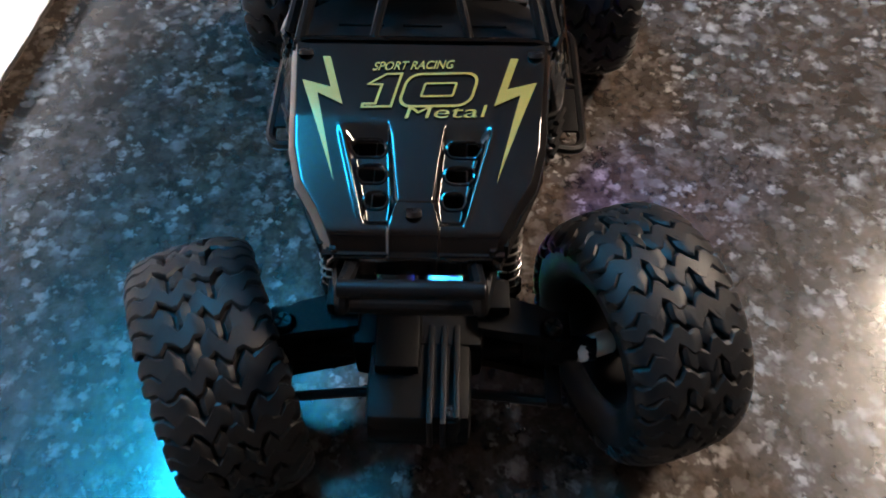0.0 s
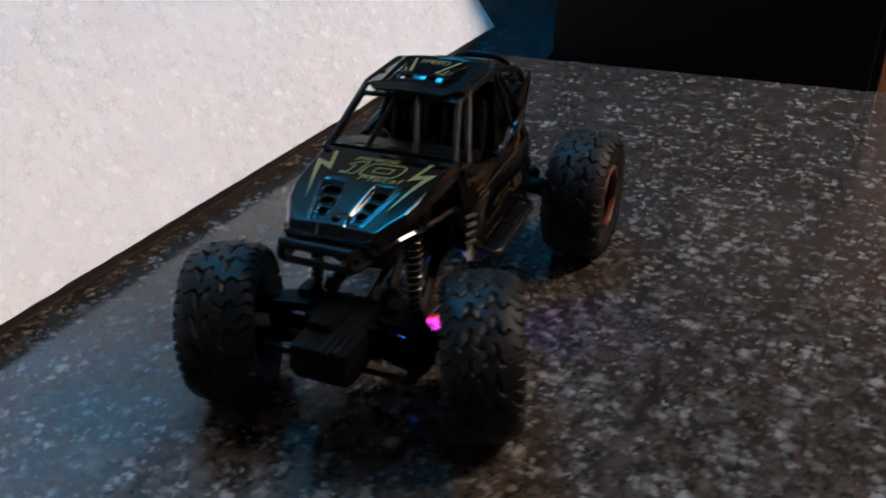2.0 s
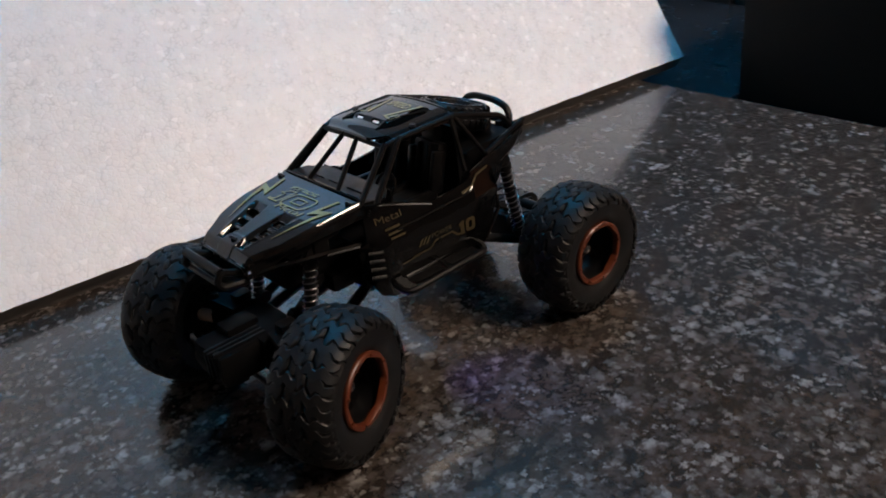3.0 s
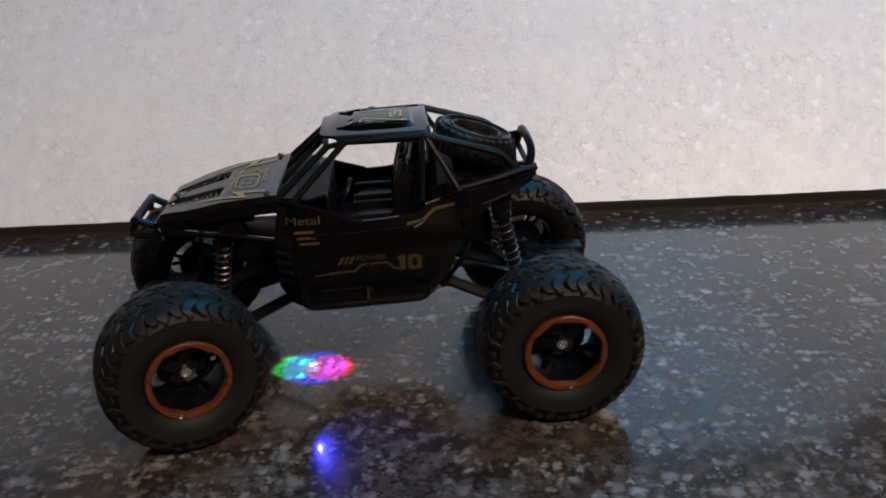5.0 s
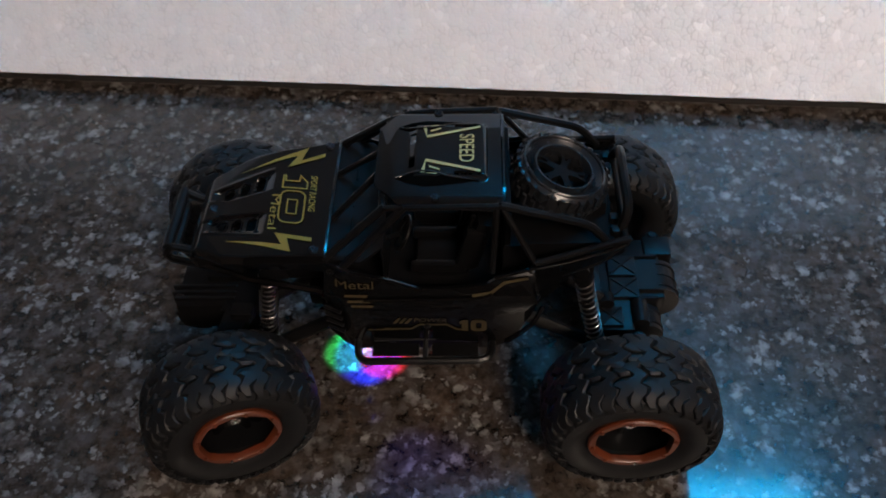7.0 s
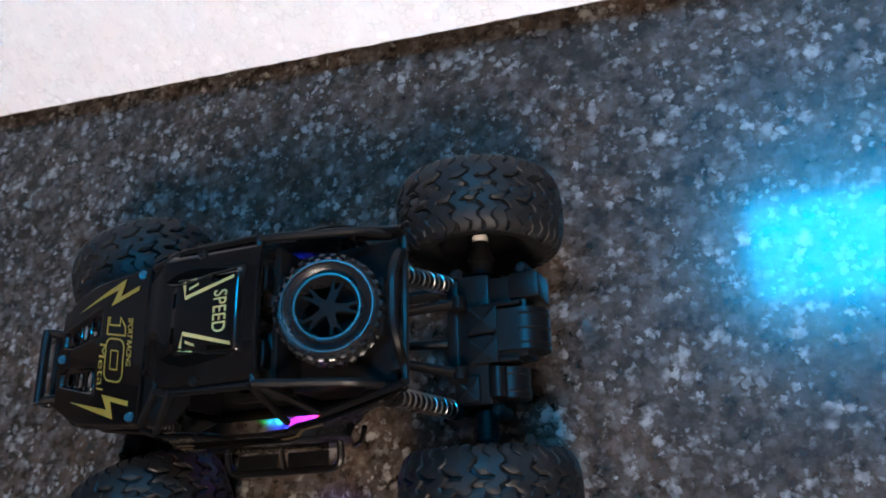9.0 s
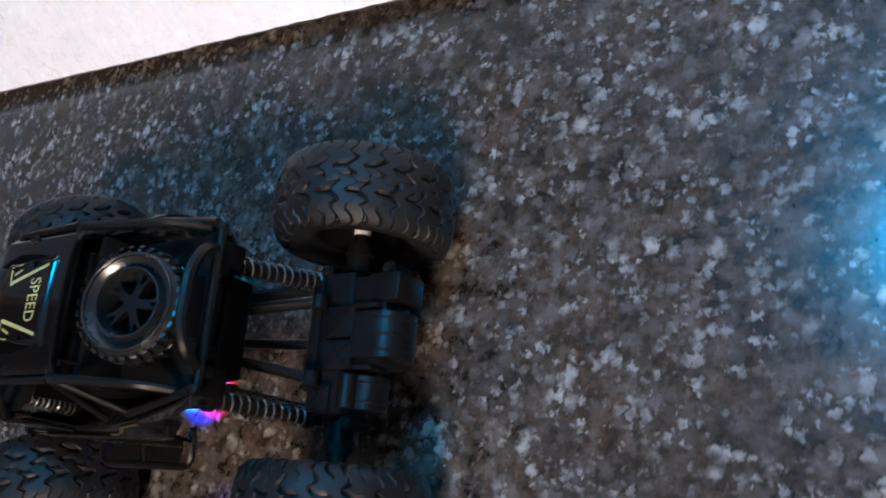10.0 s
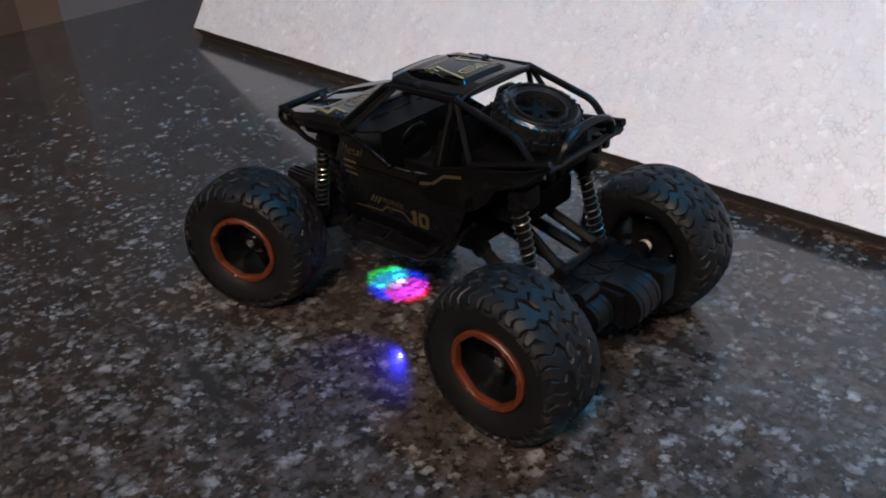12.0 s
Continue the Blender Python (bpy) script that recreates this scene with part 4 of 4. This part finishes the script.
def roof_point(s, t):
    x = -0.0225 + s * 0.0565
    y = (2 * t - 1) * lerp_table(x, ROOF_W)
    return (x, y, roof_z(x, y))


def in_slot(x, y):
    """True within the roof's four slots."""
    v = abs(y)
    return (abs(v - 0.0150) < 0.0011 and abs(x - 0.0185) < 0.0060) or (abs(v - 0.0075) < 0.0032 and abs(x + 0.0062) < 0.0015)


roof = part("roof", grid_sheet(bmesh.new(), 84, 90, roof_point, 0.0014, in_slot), TOPBLACK, car, "glossy black roof plate with yellow prints", 35.0)
on_roof = lambda x0, y0: (lambda u, v: (x0 + v, y0 - u, roof_z(x0 + v, y0 - u) + 0.0004))
part("lettering", lettering("SPEED", 0.0068, 0.0180, on_roof(0.0180, 0.0), 0.0, 0.01), ROOFGOLD, roof, "yellow printed lettering, lamp sheen in its colour")
bm = bmesh.new()
for s in (1, -1):
    for q in ([(0.0150, 0.0240), (0.0136, 0.0240), (0.0068, 0.0000), (0.0086, 0.0000)], [(0.0086, 0.0000), (0.0068, 0.0000), (0.0148, -0.0022), (0.0152, -0.0004)],
              [(0.0152, -0.0004), (0.0148, -0.0022), (0.0160, 0.0050), (0.0152, 0.0054)], [(0.0120, 0.0015), (0.0108, 0.0015), (0.0128, 0.0062), (0.0138, 0.0062)]):
        print_shape(bm, [(s * u, v - 0.012) for u, v in q], on_roof(0.012, 0.0))
part("frame_print", bm, ROOFGOLD, roof, "yellow angular print, lamp sheen in its colour")
for s in (1, -1):
    bm = bmesh.new()
    scoop = [(-0.0133, 0.0165), (-0.0080, 0.0195), (-0.0010, 0.0212), (0.0080, 0.0206), (0.0233, 0.0182), (0.0100, 0.0168), (0.0030, 0.0142), (-0.0040, 0.0140), (-0.0100, 0.0152)]
    # solid black plate: the shade inside the scoop is put into its colour
    slab(bm, scoop, lambda u, v, d: (u, s * v, roof_z(u, v) + 0.0003 - d), 0.0012)
    part("roof_scoop", bm, VENT, roof, "pointed black plate with the scoop's inner shade as its colour")
    bm = bmesh.new()
    sweep(bm, rounded([(u, s * v, roof_z(u, v) + 0.0003) for u, v in [scoop[0]] + scoop[:3:-1]], 0.004), 0.0005, 6)
    part("scoop_lip", bm, GLOSS, roof, "glossy lip over the scoop")
    b = part("roof_screw", screw_mesh(0.0020, 0.0016), SCREW, roof, "black cross-head screw")
    b.matrix_local = pose(0.0045, s * 0.0275, roof_z(0.0045, 0.0275) - 0.0003, -90, 0, 0)

bm = bmesh.new()
sweep(bm, [(0.0341, y, roof_z(0.034, y) - 0.0004) for y in [-0.0310 + 0.0062 * k for k in range(11)]], 0.0010, 6)
part("roof_lip", bm, GLOSS, roof, "thin glossy rear lip")

# roll cage ------------------------------------------------------------------
def bar(points, r=0.0017, name="cage_bar", mat=SATIN, radius=0.005):
    part(name, sweep(bmesh.new(), rounded(points, radius), r, 8), mat, car)


for s in (1, -1):
    bar([(-0.0465, s * 0.0375, 0.1165), (-0.0175, s * 0.0285, 0.1412)], 0.0019)
    bar([(-0.0380, s * 0.0415, 0.1155), (-0.0085, s * 0.0305, 0.1432)], 0.0019)
    bar([(-0.0455, s * 0.0148, 0.1180), (-0.0195, s * 0.0062, 0.1425)], 0.0015)
    bar([(0.0310, s * 0.0305, 0.1440), (0.0290, s * 0.0420, 0.1120)], 0.0016)
    bar([(0.0325, s * 0.0305, 0.1440), (0.0480, s * 0.0400, 0.1165)], 0.0015)
    bar([(0.0325, s * 0.0308, 0.1438), (0.0715, s * 0.0318, 0.1322), (0.0815, s * 0.0325, 0.1195)], 0.0019)
    bar([(0.0480, s * 0.0405, 0.1165), (0.0900, s * 0.0325, 0.1240)], 0.0017)
    bar([(0.0600, s * 0.0390, 0.1075), (0.0780, s * 0.0350, 0.1115), (0.0900, s * 0.0320, 0.1235)], 0.0017)
    bar([(-0.0180, s * 0.0290, 0.1405), (-0.0080, s * 0.0312, 0.1430), (0.0320, s * 0.0315, 0.1440)], 0.0015)
bar([(0.0325, -0.0305, 0.1435), (0.0325, 0.0305, 0.1435)], 0.0017)
bar([(-0.0190, -0.0280, 0.1400), (-0.0205, 0.0, 0.1415), (-0.0190, 0.0280, 0.1400)], 0.0015)
bar([(0.0870, -0.0235, 0.1185), (0.0900, -0.0205, 0.1290), (0.0890, -0.0100, 0.1330), (0.0890, 0.0100, 0.1330), (0.0900, 0.0205, 0.1290), (0.0870, 0.0235, 0.1185)], 0.0023, "rear_hoop", radius=0.008)
bar([(0.0885, -0.0325, 0.1198), (0.0885, 0.0325, 0.1198)], 0.0017, "rear_hoop")

# rear bay behind the seats
bm = bmesh.new()
slab(bm, [(0.034, 0.092), (0.034, 0.1155), (0.048, 0.1175), (0.084, 0.1185), (0.082, 0.1110), (0.062, 0.1040), (0.052, 0.092)], lambda u, v, d: (u, -0.0300 + d, v), 0.060)
box(bm, (0.0360, 0, 0.1220), (0.003, 0.058, 0.026), 0.001)
box(bm, (0.0650, 0, 0.1170), (0.034, 0.026, 0.018), 0.003)
part("rear_bay", bm, MATTE, car, "dark rear bay carrying the spare wheel")
for y in (-0.024, -0.0165, 0.0165, 0.024):
    bm = bmesh.new()
    box(bm, (0.0845, y, 0.1165), (0.004, 0.0045, 0.010), 0.001)
    part("tail_light", bm, SATIN, car)

# spare wheel
spare_m = pose(0.0600, -0.001, 0.1310, 0, 0, 0) @ Matrix.Rotation(radians(17), 4, "Y") @ Matrix.Rotation(radians(-90), 4, "X")
bm = bmesh.new()
sp = 0.0232
SHINY = worn(material("shiny_toy_rubber", (0.008, 0.0085, 0.010), 0.3, spec=0.5), rough=(0.2, 0.34), bump=0.0, dust=0.01)
lathe(bm, [(0.0125, -0.0030), (0.0146, -0.0036), (0.0181, -0.0068), (0.0199, -0.0070), (0.0214, -0.0054), (0.0222, 0.0), (0.0214, 0.0062), (0.0199, 0.0080), (0.0150, 0.0070), (0.0125, 0.0050)], 56, closed=True)
for i in range(30):
    a, w = 2 * math.pi * i / 30, 2 * math.pi / 30
    for s in (1, -1):
        b = a + (0.5 * w if s < 0 else 0)
        lug(bm, [(b - 0.26 * w, s * 0.0006), (b + 0.24 * w, s * 0.0002), (b + 0.34 * w, s * 0.0066), (b - 0.18 * w, s * 0.0070)], lambda o: 0.0214, lambda o: sp - 0.0006 * smooth_step(0.003, 0.007, abs(o)), 0.85)
lathe(bm, [(0.0190 + 0.0008 * math.cos(a), -0.0071 + 0.0010 * math.sin(a)) for a in [2 * math.pi * k / 10 for k in range(10)]], 56, closed=True)
tyre_bm = bm
bm = bmesh.new()
lathe(bm, [(0.0146, -0.0056), (0.0140, -0.0072), (0.0132, -0.0072), (0.0120, -0.0040), (0.0116, 0.0050), (0.0136, 0.0060), (0.0142, 0.0060)], 48, closed=True)
spare = part("spare_wheel", bm, SHINY, car, "small shiny black spare wheel")
spare.matrix_local = spare_m
tagged(part("tyre", tyre_bm, SHINY, spare, "small shiny knobbly tyre", 30.0), kind="stuff")
bm = bmesh.new()
pts = []
for i in range(5):
    a = 2 * math.pi * i / 5
    for r, d in ((0.0036, -0.5), (0.0078, -0.22), (0.0121, -0.25), (0.0121, -0.12), (0.0082, -0.06), (0.0082, 0.06), (0.0121, 0.12), (0.0121, 0.25), (0.0078, 0.22), (0.0036, 0.5)):
        pts.append((r * math.cos(a + d), r * math.sin(a + d)))
slab(bm, pts, lambda u, v, d: (u, -0.0040 + 0.0010 * smooth_step(0.002, 0.012, math.hypot(u, v)) + d, v), 0.0030)
part("spokes", bm, MATTE, spare, "black five-spoke wheel centre", 20.0)

# axles --------------------------------------------------------------------------
def axle(x):
    """Axle tube with its end collars, shared by both ends of the car."""
    bm = bmesh.new()
    rod(bm, (x, -0.058, AXLE_Z), (x, 0.052, AXLE_Z), 0.0042, 14)
    for s in (1, -1):
        rod(bm, (x, s * 0.034, AXLE_Z), (x, s * 0.047, AXLE_Z), 0.0058, 14)
        rod(bm, (x, s * 0.0415, AXLE_Z), (x, s * 0.0435, AXLE_Z), 0.0068, 14)
    return part("axle", bm, MATTE, car, "dark plastic axle housing")


def lobe(bm, x, z, y0, y1, r, f, back=0.012):
    """A half-round motor hump lying across the car."""
    pts = [(r * math.cos(a), r * math.sin(a)) for a in [math.pi * (-0.5 + i / 12) for i in range(13)]] + [(-back, r), (-back, -r)]
    slab(bm, pts, lambda u, v, d: (x + f * u, y0 + d, z + v), y1 - y0)


def cross_plate(ax, x, y, z, dx, dy):
    """A flat cover with a raised cross."""
    bm = bmesh.new()
    box(bm, (x, y, z), (dx, dy, 0.003), 0.0007)
    for q in (1, -1):
        sweep(bm, [(x - dx * 0.42, y - q * dy * 0.42, z + 0.0016), (x + dx * 0.42, y + q * dy * 0.42, z + 0.0016)], 0.0009, 4)
    part("cover", bm, SATIN, ax, "ribbed cover plate")


def boss_screw(ax, x, y, z):
    bm = bmesh.new()
    lathe(bm, [(0.0034, 0.0), (0.0034, 0.012), (0.0030, 0.014)], 14)
    part("screw_boss", bm, MATTE, ax).matrix_local = pose(x, y, z - 0.0002, -90, 0, 0)
    part("axle_screw", screw_mesh(0.0021, 0.0014), SCREW, ax, "dark steel cross-head screw").matrix_local = pose(x, y, z, -90, 0, 0)


# rear end: covered gear case with two motor humps behind it
rear_axle = axle(AXLE_X)
bm = bmesh.new()
box(bm, (0.0930, 0.000, 0.0435), (0.0180, 0.064, 0.019), 0.002)
part("gearbox", bm, SATIN, rear_axle, "dark plastic gearbox")
for name, at, size, r in (("front_flange", (0.0835, 0.004, 0.0485), (0.0060, 0.052, 0.013), 0.0012), ("motor_case", (0.1100, 0.0095, 0.0425), (0.0200, 0.0400, 0.0185), 0.0015)):
    bm = bmesh.new()
    box(bm, at, size, r)
    part(name, bm, SATIN, rear_axle)
for x, z, y0, y1, r in ((0.1165, 0.0430, -0.0075, 0.0125, 0.0118), (0.1080, 0.0430, -0.0290, -0.0150, 0.0092)):
    bm = bmesh.new()
    lobe(bm, x, z, y0, y1, r, 1)
    part("motor_hump", bm, SATIN, rear_axle, "rounded dark motor cover")
for y in (-0.0260, -0.0180, -0.0045, 0.0025, 0.0095):
    bm = bmesh.new()
    big = y > -0.01
    cx, r = (0.1165, 0.0118) if big else (0.1080, 0.0092)
    sweep(bm, [(cx + r * math.cos(a), y, 0.0430 + r * math.sin(a)) for a in [math.pi * (-0.30 + 0.08 * k) for k in range(11)]], 0.0006, 6)
    part("hump_rib", bm, SATIN, rear_axle)
bm = bmesh.new()
box(bm, (0.1195, 0.0235, 0.0440), (0.0150, 0.0130, 0.0195), 0.0015)
part("end_block", bm, SATIN, rear_axle)
for x, y, z, h in ((0.1060, -0.0115, 0.0480, 0.0022), (0.1080, 0.0150, 0.0500, 0.0020)):
    bm = bmesh.new()
    box(bm, (x, y, z), (0.0200, h, 0.0110), 0.0006)
    part("case_flange", bm, MATTE, rear_axle)
cross_plate(rear_axle, 0.0985, 0.0085, 0.0540, 0.0150, 0.0140)
cross_plate(rear_axle, 0.0985, -0.0065, 0.0540, 0.0150, 0.0130)
cross_plate(rear_axle, 0.0900, -0.0245, 0.0535, 0.0120, 0.0120)
bm = bmesh.new()
rod(bm, (0.1050, -0.0290, 0.0535), (0.1050, -0.0150, 0.0535), 0.0042, 14)
part("small_motor", bm, SATIN, rear_axle, "smooth black motor can")
boss_screw(rear_axle, 0.1185, 0.0325, 0.0510)
boss_screw(rear_axle, 0.1035, -0.0345, 0.0510)
boss_screw(rear_axle, 0.0850, 0.0335, 0.0525)

# front end: narrow gear case reaching forward between the steering arms
front_axle = axle(-0.106)
bm = bmesh.new()
box(bm, (-0.1000, 0.0, 0.0440), (0.0260, 0.0420, 0.0210), 0.003)
part("differential", bm, MATTE, front_axle)
bm = bmesh.new()
box(bm, (-0.1210, -0.001, 0.0435), (0.0340, 0.0320, 0.0200), 0.003)
part("gearbox", bm, MATTE, front_axle, "dark plastic gearbox")
bm = bmesh.new()
lobe(bm, -0.1290, 0.0420, -0.0160, 0.0145, 0.0098, -1, 0.006)
part("motor_hump", bm, MATTE, front_axle, "rounded dark motor cover")
bm = bmesh.new()
box(bm, (-0.1130, 0.006, 0.0550), (0.0200, 0.0140, 0.0060), 0.0015)
part("top_cover", bm, MATTE, front_axle)
bm = bmesh.new()
for y, x1 in ((-0.0045, -0.1405), (-0.0085, -0.1405), (-0.0125, -0.1385)):
    box(bm, ((x1 - 0.106) / 2, y, 0.0470), (-0.106 - x1, 0.0018, 0.0170), 0.0006)
part("gearbox_ribs", bm, SATIN, front_axle, "raised ribs on the gearbox")
boss_screw(front_axle, -0.1360, -0.0110, 0.0535)
for s in (1, -1):
    bm = bmesh.new()
    # carrier arms above and below the kingpin
    slab(bm, [(-0.0930, 0.0190), (-0.1080, 0.0190), (-0.1110, 0.0380), (-0.1130, 0.0455), (-0.1040, 0.0470), (-0.0990, 0.0380)], lambda u, v, d: (u, s * v, 0.0570 - d), 0.0050)
    slab(bm, [(-0.0930, 0.0190), (-0.1060, 0.0190), (-0.1120, 0.0440), (-0.1040, 0.0460)], lambda u, v, d: (u, s * v, 0.0350 - d), 0.0045)
    box(bm, (-0.0985, s * 0.0250, 0.0600), (0.0110, 0.0080, 0.0050), 0.0012)
    rod(bm, (-0.1075, s * 0.0420, 0.0310), (-0.1075, s * 0.0420, 0.0570), 0.0038, 14)
    part("steering_carrier", bm, MATTE, front_axle, "dark plastic steering carrier")
    bm = bmesh.new()
    box(bm, (-0.1020, s * 0.0465, 0.0425), (0.0120, 0.0060, 0.0150), 0.0018)
    box(bm, (-0.1160, s * 0.0440, 0.0375), (0.0180, 0.0050, 0.0040), 0.0012)
    part("steering_knuckle", bm, MATTE, front_axle, "dark plastic steering knuckle")
    b = part("knuckle_bolt", screw_mesh(0.0030, 0.0030), SATIN, front_axle)
    b.matrix_local = pose(-0.1080, s * 0.0425, 0.0568, -90, 0, 0)
bm = bmesh.new()
sweep(bm, rounded([(-0.1230, -0.0440, 0.0365), (-0.1180, -0.0220, 0.0315), (-0.1180, 0.0220, 0.0315), (-0.1230, 0.0440, 0.0365)], 0.006), 0.0017, 8)
part("tie_rod", bm, SATIN, front_axle, "black steering tie rod")

# suspension -----------------------------------------------------------------------
def shock(top, low, name="shock_absorber"):
    top, low = Vector(top), Vector(low)
    d = low - top
    n = d.normalized()
    bm = bmesh.new()
    sweep(bm, [top - n * 0.003, top + d * 0.52], 0.0035, 12)
    sweep(bm, [top + d * 0.5, low], 0.0031, 10)
    sweep(bm, [top - n * 0.001, top + n * 0.0022], 0.0050, 14)
    sweep(bm, [low - n * 0.0030, low - n * 0.0008], 0.0050, 14)
    for e in (top - n * 0.004, low + n * 0.002):
        rod(bm, e + Vector((0, -0.0032, 0)), e + Vector((0, 0.0032, 0)), 0.0034, 12)
    ob = part(name, bm, SATIN, car, "black shock absorber with bright coil spring")
    a = n.orthogonal().normalized()
    b = n.cross(a)
    k, turns = 220, 11.5
    p0, p1 = top + n * 0.0024, low - n * 0.0034
    pts = [p0.lerp(p1, i / k) + 0.0043 * (a * math.cos(2 * math.pi * turns * i / k) + b * math.sin(2 * math.pi * turns * i / k)) for i in range(k + 1)]
    part("coil_spring", sweep(bmesh.new(), pts, 0.00042, 6), SPRING, ob, "bright steel coil spring")


for s in (1, -1):
    shock((0.0712, 0.0240 if s > 0 else -0.0320, 0.0985), (0.0818, 0.0290 if s > 0 else -0.0325, 0.0470))
    shock((-0.0780, s * 0.0275, 0.0940), (-0.0865, s * 0.0290, 0.0475))


def link(a, b, r=0.0034):
    bm = bmesh.new()
    sweep(bm, [a, b], r, 8, flat=0.7)
    for e in (a, b):
        rod(bm, Vector(e) + Vector((0, -0.003, 0)), Vector(e) + Vector((0, 0.003, 0)), r * 1.35, 12)
    part("suspension_link", bm, MATTE, car, "black plastic suspension link")


for s in (1, -1):
    for f in (1, -1):
        link((f * 0.038, s * 0.0220, 0.0580), (f * 0.088, s * 0.0310, 0.0370))
        link((f * 0.046, s * 0.0090, 0.0800), (f * 0.088, s * 0.0170, 0.0580), 0.0028)
        bm = bmesh.new()
        box(bm, (f * 0.0715, s * 0.0265, 0.1005), (0.010, 0.012, 0.012), 0.002)
        part("shock_mount", bm, MATTE, car)
for f in (1, -1):
    bm = bmesh.new()
    rod(bm, (f * 0.036, 0, 0.0600), (f * 0.086, 0, 0.0470), 0.0024, 10)
    part("drive_shaft", bm, SATIN, car, "black plastic drive shaft")

# coloured lights under the chassis
lamp_part = bmesh.new()
lathe(lamp_part, [(0.0019, 0.0), (0.0019, 0.003), (0.0013, 0.0044), (0.0004, 0.0048)], 16)
led = part("under_light", lamp_part, glow("blue_diode", (0.02, 0.12, 1.0), 1.4), car, "small glowing colour diode")
led.matrix_local = pose(-0.0470, -0.006, 0.0610, -90, 0, 0) @ pose(0, 0, 0, 180, 0, 0)
for place, aim, color, watts, size, soft in (
    ((-0.046, -0.010, 0.0575), (-0.0415, -0.012, 0.0), (0.004, 0.03, 1.0), LED * 1.4, 40.0, 0.0015),
    ((-0.046, -0.010, 0.0575), (-0.0520, -0.010, 0.0), (0.01, 1.0, 0.15), LED * 0.7, 30.0, 0.0015),
    ((-0.046, -0.010, 0.0575), (-0.0330, -0.013, 0.0), (1.0, 0.01, 0.02), LED * 1.0, 30.0, 0.0015),
    ((-0.044, -0.014, 0.0570), (0.0090, -0.116, 0.0), (0.05, 0.05, 1.0), LED * 0.19, 45.0, 0.0008),
):
    data = bpy.data.lights.new("diode_beam", "SPOT")
    data.color, data.energy, data.spot_size, data.spot_blend, data.shadow_soft_size = color, watts, radians(size), 0.8 if size > 44 else 0.5, soft
    ob = new("diode_beam", data)
    ob.matrix_world = car.matrix_world @ look(place, aim)
